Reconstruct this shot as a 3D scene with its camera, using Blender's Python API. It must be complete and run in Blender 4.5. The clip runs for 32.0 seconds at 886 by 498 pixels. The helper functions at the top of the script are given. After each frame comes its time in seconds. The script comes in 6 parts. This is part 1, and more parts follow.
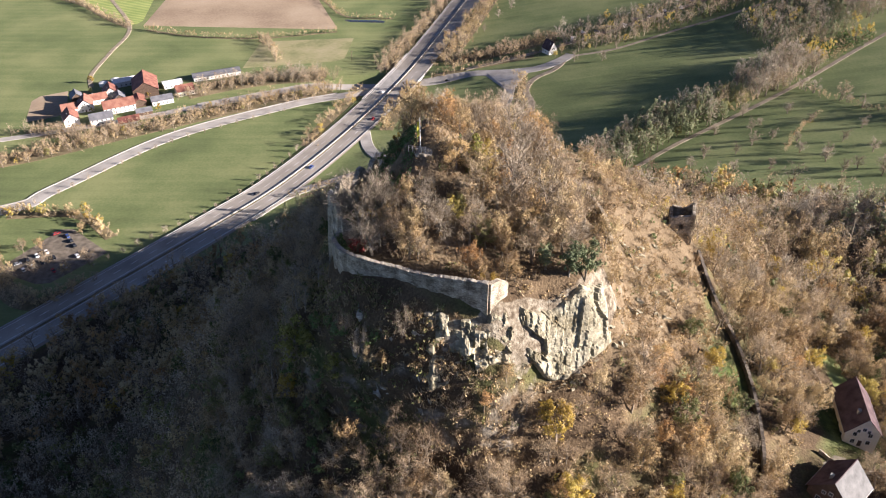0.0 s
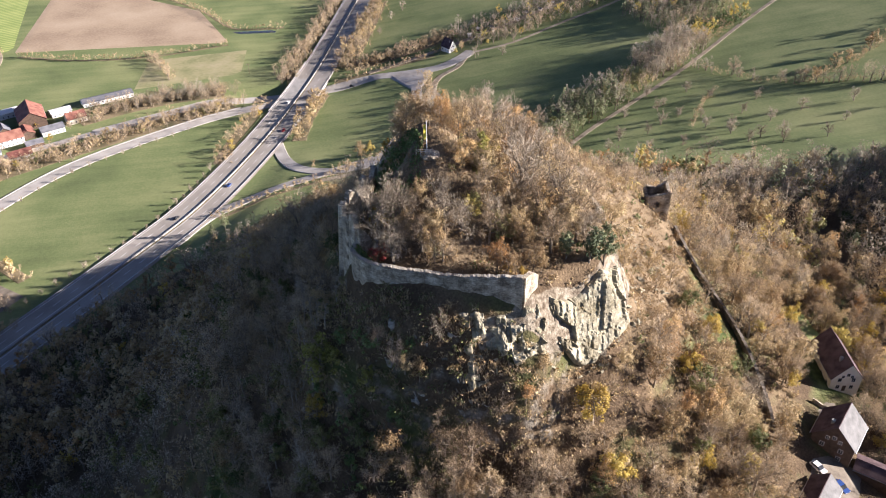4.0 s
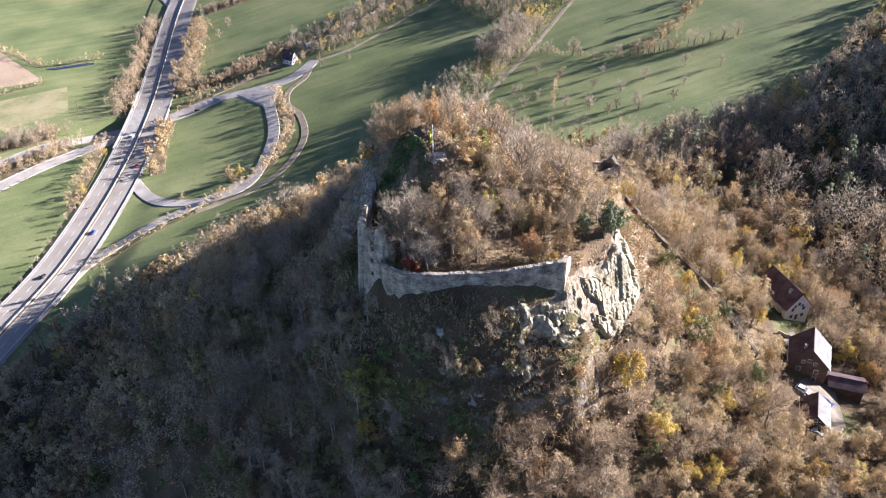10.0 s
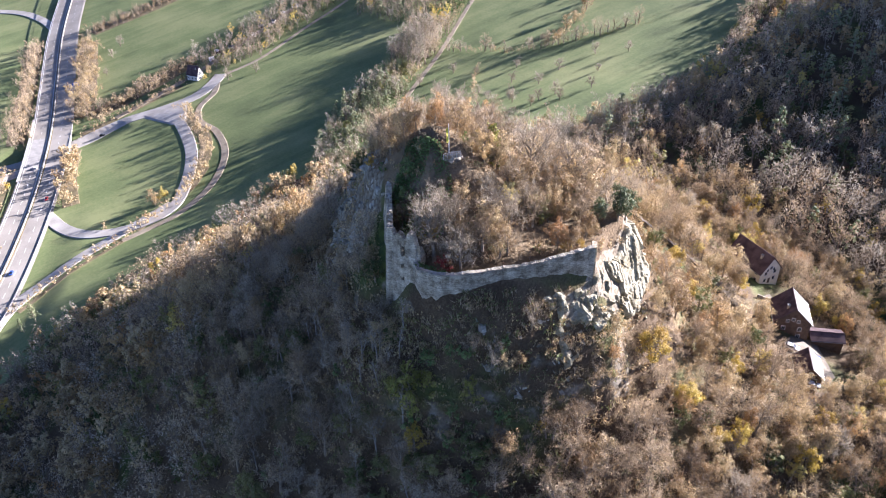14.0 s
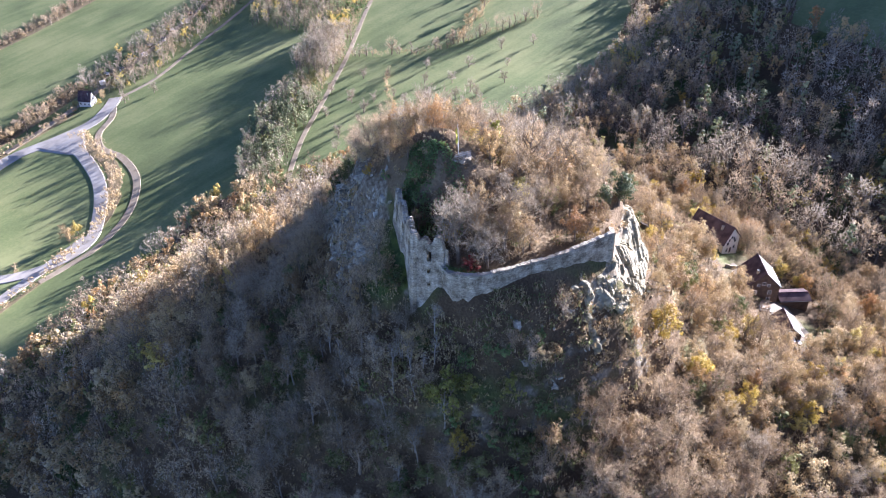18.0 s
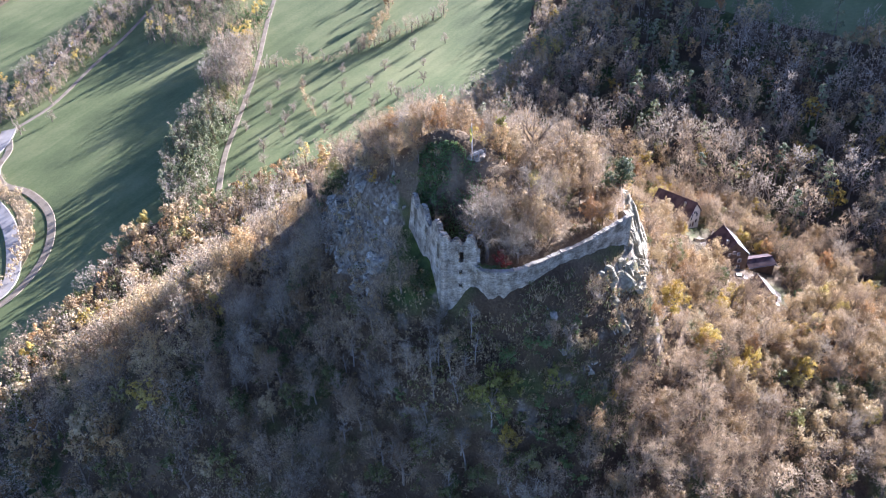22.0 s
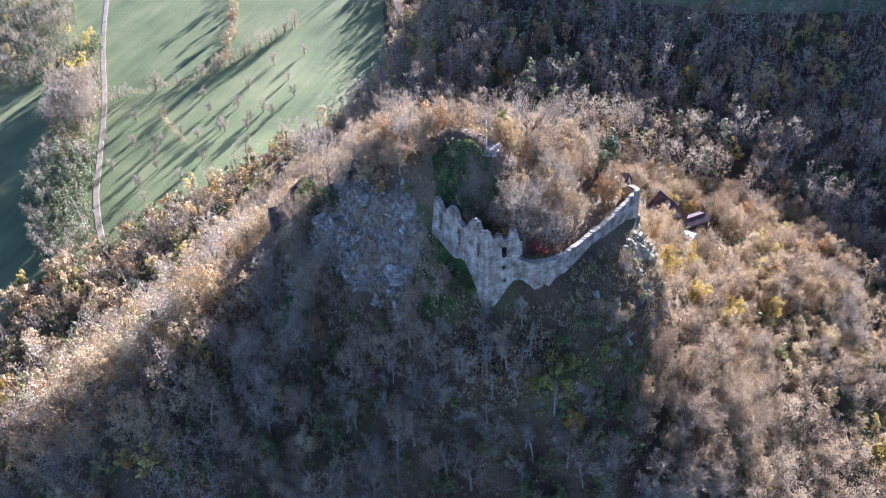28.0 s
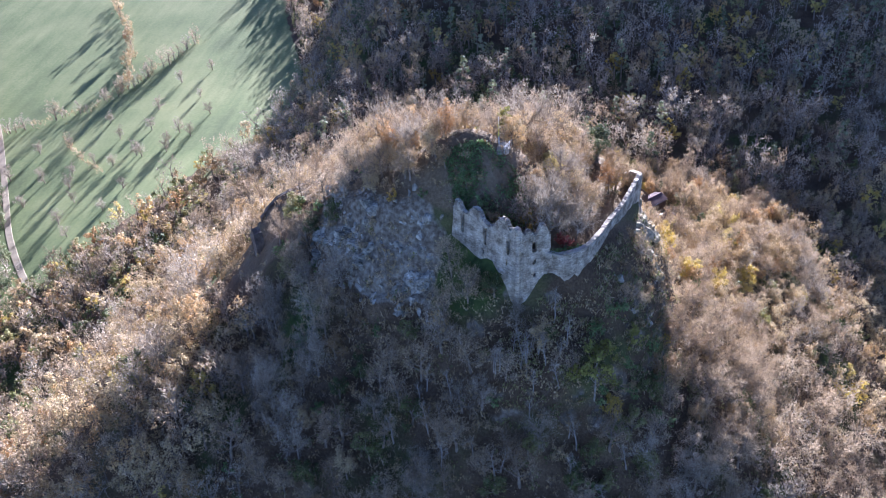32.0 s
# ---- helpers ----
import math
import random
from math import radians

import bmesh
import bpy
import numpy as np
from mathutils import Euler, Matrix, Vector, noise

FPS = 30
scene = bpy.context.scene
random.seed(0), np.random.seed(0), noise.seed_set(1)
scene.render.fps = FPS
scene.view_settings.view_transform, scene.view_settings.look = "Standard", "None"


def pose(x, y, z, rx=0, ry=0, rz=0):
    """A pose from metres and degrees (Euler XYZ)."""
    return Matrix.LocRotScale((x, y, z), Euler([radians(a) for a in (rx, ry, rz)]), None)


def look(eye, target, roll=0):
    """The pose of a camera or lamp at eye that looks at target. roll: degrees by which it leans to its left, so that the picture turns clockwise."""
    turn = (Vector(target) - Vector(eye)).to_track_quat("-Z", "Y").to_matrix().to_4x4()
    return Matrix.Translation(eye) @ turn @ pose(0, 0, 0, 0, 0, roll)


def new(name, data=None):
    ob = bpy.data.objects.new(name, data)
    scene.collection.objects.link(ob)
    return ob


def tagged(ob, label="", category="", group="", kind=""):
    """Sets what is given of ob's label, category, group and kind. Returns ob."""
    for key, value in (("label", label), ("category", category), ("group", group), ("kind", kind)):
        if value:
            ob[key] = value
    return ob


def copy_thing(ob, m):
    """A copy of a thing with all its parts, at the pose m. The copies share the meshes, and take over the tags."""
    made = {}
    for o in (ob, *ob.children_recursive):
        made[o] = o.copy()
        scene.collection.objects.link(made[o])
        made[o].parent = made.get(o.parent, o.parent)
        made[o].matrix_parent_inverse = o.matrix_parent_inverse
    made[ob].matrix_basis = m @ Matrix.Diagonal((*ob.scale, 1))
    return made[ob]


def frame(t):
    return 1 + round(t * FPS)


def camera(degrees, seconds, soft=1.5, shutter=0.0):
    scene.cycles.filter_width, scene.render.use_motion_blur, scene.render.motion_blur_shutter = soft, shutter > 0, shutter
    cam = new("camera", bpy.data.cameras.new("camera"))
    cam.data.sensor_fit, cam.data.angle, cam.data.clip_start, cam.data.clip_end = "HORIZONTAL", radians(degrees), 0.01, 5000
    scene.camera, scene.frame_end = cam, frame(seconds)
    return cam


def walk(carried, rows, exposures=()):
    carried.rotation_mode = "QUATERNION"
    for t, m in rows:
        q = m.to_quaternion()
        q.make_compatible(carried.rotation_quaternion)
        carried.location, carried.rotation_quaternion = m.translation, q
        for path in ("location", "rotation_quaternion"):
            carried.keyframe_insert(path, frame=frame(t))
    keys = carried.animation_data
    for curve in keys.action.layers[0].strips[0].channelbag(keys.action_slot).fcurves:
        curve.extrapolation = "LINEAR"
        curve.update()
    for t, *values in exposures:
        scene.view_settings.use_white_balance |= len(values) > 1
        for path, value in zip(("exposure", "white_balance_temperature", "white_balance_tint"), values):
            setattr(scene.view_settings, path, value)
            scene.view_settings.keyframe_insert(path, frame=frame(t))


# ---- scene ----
cam = camera(59.0, 32.0, soft=1.05)
METRES, EYE, TILT, LEAN, TURN = 240.0, 272.0, -35.0, 0.0, 0.0
ROWS = [
    (0.0, 0.0, 0.0, 0.0, 0.0, 0.0, -0.0),
    (0.5, -0.0155, 0.0001, -0.0003, -0.93, 0.01, 0.69),
    (1.0, -0.031, 0.0006, -0.0003, -1.9, 0.0, 1.42),
    (1.5, -0.0475, 0.0017, -0.0001, -2.98, -0.01, 2.2),
    (2.0, -0.0628, 0.0025, 0.0007, -3.97, -0.05, 2.97),
    (2.5, -0.0782, 0.0036, 0.0016, -4.97, -0.09, 3.75),
    (3.0, -0.0946, 0.0053, 0.0027, -6.07, -0.15, 4.54),
    (3.5, -0.1097, 0.0074, 0.0041, -7.13, -0.21, 5.35),
    (5.5, -0.1712, 0.0184, 0.0107, -11.5, -0.62, 8.57),
    (6.0, -0.1874, 0.0215, 0.0126, -12.54, -0.77, 9.31),
    (6.5, -0.2025, 0.025, 0.015, -13.59, -0.92, 10.05),
    (7.0, -0.2174, 0.029, 0.0178, -14.69, -1.09, 10.81),
    (7.5, -0.2329, 0.0332, 0.0214, -15.96, -1.33, 11.75),
    (8.0, -0.2476, 0.0377, 0.0246, -17.12, -1.53, 12.53),
    (8.5, -0.2623, 0.0424, 0.0278, -18.27, -1.76, 13.31),
    (9.0, -0.2769, 0.0473, 0.0319, -19.37, -2.01, 14.1),
    (9.5, -0.291, 0.0527, 0.0354, -20.38, -2.21, 14.73),
    (10.0, -0.305, 0.0585, 0.0392, -21.47, -2.47, 15.45),
    (10.5, -0.3195, 0.0644, 0.0434, -22.59, -2.76, 16.21),
    (11.0, -0.3339, 0.0708, 0.0478, -23.68, -3.04, 16.91),
    (11.5, -0.3479, 0.0773, 0.0522, -24.77, -3.34, 17.6),
    (12.0, -0.3606, 0.0834, 0.0563, -25.87, -3.65, 18.29),
    (12.5, -0.3738, 0.0899, 0.0606, -26.87, -3.94, 18.92),
    (13.0, -0.3867, 0.0969, 0.0651, -27.81, -4.23, 19.5),
    (13.5, -0.3995, 0.1045, 0.0699, -28.83, -4.56, 20.09),
    (14.0, -0.4123, 0.1118, 0.0752, -29.9, -4.91, 20.73),
    (14.5, -0.4249, 0.1196, 0.0804, -31.01, -5.28, 21.37),
    (16.5, -0.4715, 0.1541, 0.1028, -35.59, -6.91, 23.86),
    (17.0, -0.4832, 0.1626, 0.1096, -36.81, -7.4, 24.5),
    (17.5, -0.494, 0.1713, 0.1164, -38.06, -7.89, 25.15),
    (18.0, -0.504, 0.1797, 0.123, -39.36, -8.43, 25.8),
    (18.5, -0.5145, 0.1891, 0.13, -40.7, -8.99, 26.45),
    (19.0, -0.5249, 0.1985, 0.1371, -41.93, -9.52, 27.04),
    (19.5, -0.535, 0.2082, 0.1441, -43.14, -10.06, 27.61),
    (20.0, -0.5448, 0.2181, 0.1511, -44.37, -10.62, 28.16),
    (20.5, -0.5542, 0.2282, 0.1581, -45.63, -11.19, 28.72),
    (21.0, -0.5629, 0.2378, 0.1647, -46.79, -11.72, 29.21),
    (21.5, -0.5725, 0.2481, 0.172, -48.01, -12.29, 29.71),
    (22.0, -0.5805, 0.2583, 0.179, -49.16, -12.85, 30.17),
    (22.5, -0.5895, 0.2689, 0.1865, -50.36, -13.42, 30.64),
    (23.0, -0.5978, 0.2797, 0.1944, -51.69, -14.1, 31.14),
    (23.5, -0.6052, 0.291, 0.2025, -53.16, -14.84, 31.68),
    (24.0, -0.6122, 0.3015, 0.2103, -54.49, -15.52, 32.13),
    (24.5, -0.6191, 0.3128, 0.2186, -55.87, -16.23, 32.6),
    (25.0, -0.6259, 0.3241, 0.2267, -57.34, -17.0, 33.07),
    (25.5, -0.6323, 0.3355, 0.2351, -58.88, -17.83, 33.55),
    (27.5, -0.6563, 0.3837, 0.268, -64.74, -20.94, 34.98),
    (28.0, -0.6617, 0.3956, 0.2768, -66.16, -21.74, 35.32),
    (28.5, -0.6664, 0.4077, 0.2858, -67.53, -22.51, 35.63),
    (29.0, -0.6709, 0.4203, 0.2949, -69.09, -23.39, 35.95),
    (29.5, -0.6745, 0.4327, 0.3042, -70.77, -24.34, 36.27),
    (30.0, -0.6775, 0.444, 0.3128, -72.56, -25.38, 36.6),
    (30.5, -0.6805, 0.456, 0.3215, -73.9, -26.16, 36.83),
    (31.0, -0.6835, 0.4683, 0.3305, -75.18, -26.89, 37.02),
    (31.5, -0.6859, 0.4804, 0.3397, -76.63, -27.76, 37.23),
    (32.0, -0.6882, 0.4927, 0.3488, -78.05, -28.61, 37.41),
]
EXPOSURES = [(0.0, 1.93, 6050, 19), (6.0, 2.17, 5800, 20), (13.0, 2.68, 5480, 22), (19.0, 3.02, 5250, 24), (25.0, 3.05, 5080, 25), (32.0, 3.05, 5000, 25)]
walk(cam, [(t, pose(0, 0, EYE, TILT, LEAN, TURN) @ pose(METRES * x, METRES * y, METRES * z, 90 + pitch, roll, yaw)) for t, x, y, z, yaw, pitch, roll in ROWS], EXPOSURES)

# ---- sky and sun ----
SUN_EL, SUN_AZ = 16.0, -6.0          # degrees; azimuth from +x towards +y
sky_world = bpy.data.worlds.new("sky")
sky_world.use_nodes = True
sky = sky_world.node_tree.nodes.new("ShaderNodeTexSky")
sky.sky_type, sky.sun_disc = "NISHITA", False
sky.sun_elevation, sky.sun_rotation = radians(SUN_EL), radians(90 - SUN_AZ)
sky.dust_density, sky.air_density, sky.altitude = 0.5, 0.3, 600
back = sky_world.node_tree.nodes["Background"]
back.inputs["Strength"].default_value = 0.056
sky_world.node_tree.links.new(sky.outputs[0], back.inputs[0])
scene.world = sky_world
sun = new("sun", bpy.data.lights.new("sun", "SUN"))
sun.data.energy, sun.data.angle, sun.data.color = 5.0, radians(0.6), (1.0, 0.90, 0.76)
sun_dir = Vector((math.cos(radians(SUN_EL)) * math.cos(radians(SUN_AZ)), math.cos(radians(SUN_EL)) * math.sin(radians(SUN_AZ)), math.sin(radians(SUN_EL))))
sun.matrix_world = look(sun_dir * 800, (0, 0, 0))


# ---- materials ----
def mat(name, colors, scale=1.0, rough=0.85, bump=0.0, fine=None, metal=0.0, per_object=0.0, leafy=0.0, spec=0.3):
    """A surface whose colour runs through a ramp of colours by noise at two scales, with bump."""
    m = bpy.data.materials.new(name)
    m.use_nodes = True
    nt = m.node_tree
    n, link = nt.nodes, nt.links.new
    bsdf = n["Principled BSDF"]
    geo = n.new("ShaderNodeNewGeometry")
    big = n.new("ShaderNodeTexNoise")
    big.inputs["Scale"].default_value, big.inputs["Detail"].default_value = scale, 5
    small = n.new("ShaderNodeTexNoise")
    small.inputs["Scale"].default_value, small.inputs["Detail"].default_value = fine or scale * 9, 4
    link(geo.outputs["Position"], big.inputs["Vector"])
    link(geo.outputs["Position"], small.inputs["Vector"])
    mix = n.new("ShaderNodeMath")
    mix.operation = "MULTIPLY_ADD"
    link(small.outputs["Fac"], mix.inputs[0])
    mix.inputs[1].default_value = 0.5
    half = n.new("ShaderNodeMath")
    half.operation = "MULTIPLY_ADD"
    link(big.outputs["Fac"], half.inputs[0])
    half.inputs[1].default_value, half.inputs[2].default_value = 1.3, -0.4
    link(half.outputs[0], mix.inputs[2])
    last = mix
    if per_object:
        info = n.new("ShaderNodeObjectInfo")
        add = n.new("ShaderNodeMath")
        add.operation = "MULTIPLY_ADD"
        link(info.outputs["Random"], add.inputs[0])
        add.inputs[1].default_value = per_object
        shift = n.new("ShaderNodeMath")
        shift.operation = "SUBTRACT"
        link(mix.outputs[0], shift.inputs[0])
        shift.inputs[1].default_value = per_object / 2
        link(shift.outputs[0], add.inputs[2])
        last = add
    if leafy:
        isl = n.new("ShaderNodeMath")
        isl.operation = "MULTIPLY_ADD"
        link(geo.outputs["Random Per Island"], isl.inputs[0])
        isl.inputs[1].default_value = 0.24
        off = n.new("ShaderNodeMath")
        off.operation = "SUBTRACT"
        link(last.outputs[0], off.inputs[0])
        off.inputs[1].default_value = 0.12
        link(off.outputs[0], isl.inputs[2])
        last = isl
    if leafy and per_object:
        tone = n.new("ShaderNodeAttribute")
        tone.attribute_name = "tree_tone"
        own = n.new("ShaderNodeMath")
        own.operation = "MULTIPLY_ADD"
        link(tone.outputs["Fac"], own.inputs[0])
        own.inputs[1].default_value = per_object
        link(last.outputs[0], own.inputs[2])
        last = own
    ramp = n.new("ShaderNodeValToRGB")
    el = ramp.color_ramp.elements
    while len(el) < len(colors):
        el.new(0.5)
    for i, c in enumerate(colors):
        el[i].position = 0.22 + 0.56 * i / max(1, len(colors) - 1)
        el[i].color = (*c, 1)
    link(last.outputs[0], ramp.inputs["Fac"])
    link(ramp.outputs[0], bsdf.inputs["Base Color"])
    bsdf.inputs["Roughness"].default_value = rough
    bsdf.inputs["Metallic"].default_value = metal
    bsdf.inputs["Specular IOR Level"].default_value = spec
    if bump:
        b = n.new("ShaderNodeBump")
        b.inputs["Strength"].default_value, b.inputs["Distance"].default_value = 0.7, bump
        link(mix.outputs[0], b.inputs["Height"])
        link(b.outputs[0], bsdf.inputs["Normal"])
    if leafy:
        tr = n.new("ShaderNodeBsdfTranslucent")
        link(ramp.outputs[0], tr.inputs["Color"])
        ms = n.new("ShaderNodeMixShader")
        ms.inputs[0].default_value = leafy
        link(bsdf.outputs[0], ms.inputs[1])
        link(tr.outputs[0], ms.inputs[2])
        link(ms.outputs[0], n["Material Output"].inputs["Surface"])
    return m


def striped(name, a, b, scale, angle):
    """A mown or sown field in parallel stripes."""
    m = mat(name, [a, b], 0.05, 0.95, 0.03, fine=0.6)
    n, link = m.node_tree.nodes, m.node_tree.links.new
    geo = n.new("ShaderNodeNewGeometry")
    turn = n.new("ShaderNodeMapping")
    turn.inputs["Rotation"].default_value = (0, 0, angle)
    link(geo.outputs["Position"], turn.inputs["Vector"])
    wave = n.new("ShaderNodeTexWave")
    wave.inputs["Scale"].default_value, wave.inputs["Distortion"].default_value, wave.inputs["Detail"].default_value = scale, 1.5, 3
    link(turn.outputs[0], wave.inputs["Vector"])
    ramp = next(k for k in n if k.bl_idname == "ShaderNodeValToRGB")
    source = ramp.inputs["Fac"].links[0].from_socket
    mix = n.new("ShaderNodeMath")
    mix.operation = "MULTIPLY_ADD"
    link(wave.outputs["Fac"], mix.inputs[0])
    mix.inputs[1].default_value = 0.5
    half = n.new("ShaderNodeMath")
    half.operation = "MULTIPLY_ADD"
    link(source, half.inputs[0])
    half.inputs[1].default_value, half.inputs[2].default_value = 0.6, -0.05
    link(half.outputs[0], mix.inputs[2])
    link(mix.outputs[0], ramp.inputs["Fac"])
    return m


def stone_material(name, colors, size=1.0):
    """Weathered stone: courses and patches of several tones, dark streaks that run down it, lichen and rough relief."""
    m = mat(name, colors, 0.45 * size, 0.95, 0.0, fine=3.2 * size, spec=0.2)
    n, link = m.node_tree.nodes, m.node_tree.links.new
    bsdf = n["Principled BSDF"]
    geo = n.new("ShaderNodeNewGeometry")

    def pattern(kind, scale, stretch):
        t = n.new(kind)
        t.inputs["Scale"].default_value = scale
        mp = n.new("ShaderNodeMapping")
        mp.inputs["Scale"].default_value = stretch
        link(geo.outputs["Position"], mp.inputs["Vector"])
        link(mp.outputs[0], t.inputs["Vector"])
        return t

    cells = pattern("ShaderNodeTexVoronoi", 1.9 * size, (1, 1, 1.7))
    streak = pattern("ShaderNodeTexNoise", 0.7 * size, (1, 1, 0.16))
    streak.inputs["Detail"].default_value = 6
    sep = n.new("ShaderNodeSeparateColor")
    link(cells.outputs["Color"], sep.inputs[0])
    tone = n.new("ShaderNodeMapRange")
    link(sep.outputs[0], tone.inputs["Value"])
    tone.inputs["To Min"].default_value, tone.inputs["To Max"].default_value = 0.70, 1.16
    dark = n.new("ShaderNodeMapRange")
    link(streak.outputs["Fac"], dark.inputs["Value"])
    dark.inputs["From Min"].default_value, dark.inputs["From Max"].default_value = 0.36, 0.6
    dark.inputs["To Min"].default_value, dark.inputs["To Max"].default_value = 0.74, 1.05
    course = pattern("ShaderNodeTexNoise", 1.6 * size, (0.35, 0.35, 3.2))
    course.inputs["Detail"].default_value = 3
    layer_ = n.new("ShaderNodeMapRange")
    link(course.outputs["Fac"], layer_.inputs["Value"])
    layer_.inputs["From Min"].default_value, layer_.inputs["From Max"].default_value = 0.35, 0.62
    layer_.inputs["To Min"].default_value, layer_.inputs["To Max"].default_value = 0.84, 1.08
    coursed = n.new("ShaderNodeMath")
    coursed.operation = "MULTIPLY"
    link(tone.outputs[0], coursed.inputs[0])
    link(layer_.outputs[0], coursed.inputs[1])
    both = n.new("ShaderNodeMath")
    both.operation = "MULTIPLY"
    link(coursed.outputs[0], both.inputs[0])
    link(dark.outputs[0], both.inputs[1])
    col = bsdf.inputs["Base Color"].links[0].from_socket
    mul = n.new("ShaderNodeVectorMath")
    mul.operation = "SCALE"
    link(col, mul.inputs[0])
    link(both.outputs[0], mul.inputs["Scale"])
    link(mul.outputs[0], bsdf.inputs["Base Color"])
    rough = pattern("ShaderNodeTexNoise", 2.4 * size, (1, 1, 1))
    rough.inputs["Detail"].default_value = 7
    height = n.new("ShaderNodeMath")
    height.operation = "MULTIPLY_ADD"
    link(cells.outputs["Distance"], height.inputs[0])
    height.inputs[1].default_value = -0.5
    link(rough.outputs["Fac"], height.inputs[2])
    b = n.new("ShaderNodeBump")
    b.inputs["Strength"].default_value, b.inputs["Distance"].default_value = 0.9, 0.25
    link(height.outputs[0], b.inputs["Height"])
    link(b.outputs[0], bsdf.inputs["Normal"])
    return m


BARK = mat("bark", [(0.13, 0.105, 0.075), (0.30, 0.245, 0.18)], 0.6, 0.9, 0.02)
PALE_BARK = mat("pale_bark", [(0.20, 0.175, 0.14), (0.34, 0.30, 0.25)], 0.6, 0.9, 0.02)
TWIG = mat("twig", [(0.20, 0.142, 0.085), (0.385, 0.29, 0.178), (0.49, 0.39, 0.255)], 0.06, 0.85, leafy=0.18, per_object=0.4)
TWIG_GREY = mat("twig_grey", [(0.17, 0.14, 0.098), (0.33, 0.275, 0.20), (0.44, 0.38, 0.285)], 0.06, 0.85, leafy=0.18, per_object=0.4)
RUSSET = mat("russet_leaf", [(0.21, 0.13, 0.058), (0.385, 0.277, 0.13), (0.49, 0.385, 0.205)], 0.05, 0.75, leafy=0.15, per_object=0.5)
CRIMSON = mat("crimson_leaf", [(0.22, 0.04, 0.035), (0.38, 0.09, 0.07)], 0.3, 0.7, leafy=0.3)
ORANGE = mat("orange_leaf", [(0.29, 0.155, 0.058), (0.445, 0.275, 0.11), (0.51, 0.36, 0.16)], 0.05, 0.75, leafy=0.18, per_object=0.5)
GOLD = mat("golden_leaf", [(0.30, 0.20, 0.04), (0.46, 0.34, 0.065), (0.52, 0.43, 0.13)], 0.05, 0.7, leafy=0.35, per_object=0.5)
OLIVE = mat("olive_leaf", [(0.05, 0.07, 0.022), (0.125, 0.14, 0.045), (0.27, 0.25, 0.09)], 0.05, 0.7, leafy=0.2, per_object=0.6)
NEEDLE = mat("pine_needle", [(0.075, 0.095, 0.045), (0.165, 0.195, 0.092), (0.26, 0.275, 0.145)], 0.08, 0.75, leafy=0.15, per_object=0.4)
IVY = mat("ivy", [(0.06, 0.10, 0.03), (0.14, 0.20, 0.06), (0.22, 0.28, 0.10)], 0.3, 0.6, leafy=0.2)
STONE = stone_material("ruin_stone", [(0.16, 0.13, 0.092), (0.32, 0.272, 0.20), (0.45, 0.39, 0.295), (0.57, 0.50, 0.39)])
COPING = mat("coping_stone", [(0.28, 0.25, 0.20), (0.44, 0.40, 0.33)], 0.8, 0.95, 0.05, fine=4)
# stone toned down so that the slope wall's shadowed side is in its colour
DARKENED_STONE = mat("darkened_stone", [(0.055, 0.045, 0.036), (0.12, 0.10, 0.08), (0.21, 0.18, 0.145)], 0.4, 0.95, 0.10, fine=2.5)
YELLOW_GREEN = mat("yellow_green_leaf", [(0.12, 0.12, 0.03), (0.27, 0.26, 0.06), (0.40, 0.36, 0.10)], 0.3, 0.7, leafy=0.35)
ROCK = stone_material("pale_rock", [(0.16, 0.135, 0.08), (0.25, 0.222, 0.15), (0.325, 0.295, 0.208), (0.385, 0.355, 0.262)], 0.5)
CRAG = stone_material("weathered_crag", [(0.13, 0.12, 0.085), (0.27, 0.245, 0.19), (0.41, 0.375, 0.30), (0.51, 0.47, 0.385)], 0.6)
ASPHALT = mat("asphalt", [(0.20, 0.18, 0.155), (0.27, 0.245, 0.21), (0.33, 0.30, 0.26)], 0.05, 0.8, 0.0, fine=1.5)
ROAD_PALE = mat("pale_road", [(0.26, 0.24, 0.215), (0.35, 0.325, 0.29), (0.42, 0.39, 0.35)], 0.1, 0.9, 0.0, fine=2)
TRACK = mat("earth_track", [(0.18, 0.145, 0.10), (0.27, 0.225, 0.16), (0.34, 0.29, 0.21)], 0.15, 0.95, 0.02, fine=2)
PAINT = mat("road_paint", [(0.55, 0.54, 0.52), (0.74, 0.73, 0.70)], 0.8, 0.7)
METAL = mat("galvanised_steel", [(0.35, 0.35, 0.35), (0.5, 0.5, 0.5)], 0.5, 0.45, metal=0.6)
GRASS_LIGHT = mat("pale_meadow", [(0.10, 0.15, 0.05), (0.15, 0.20, 0.065), (0.20, 0.235, 0.085)], 0.03, 0.95, 0.03, fine=0.5)
STRIPES = striped("striped_meadow", (0.17, 0.24, 0.06), (0.34, 0.37, 0.12), 0.055, 1.15)
PLOUGH = mat("ploughed_earth", [(0.24, 0.175, 0.115), (0.33, 0.25, 0.165), (0.39, 0.305, 0.21)], 0.02, 0.97, 0.05, fine=0.4)
SCRUB_SOIL = mat("scrub_soil", [(0.09, 0.085, 0.04), (0.17, 0.135, 0.075), (0.24, 0.19, 0.11)], 0.08, 0.97, 0.08, fine=0.7)
STUBBLE = mat("stubble", [(0.16, 0.17, 0.07), (0.26, 0.24, 0.12), (0.32, 0.28, 0.16)], 0.04, 0.97, 0.05, fine=0.3)
ROOF_BROWN = mat("brown_roof_tile", [(0.055, 0.038, 0.04), (0.095, 0.066, 0.068), (0.135, 0.098, 0.096)], 0.4, 0.95, 0.02, fine=5, spec=0.08)
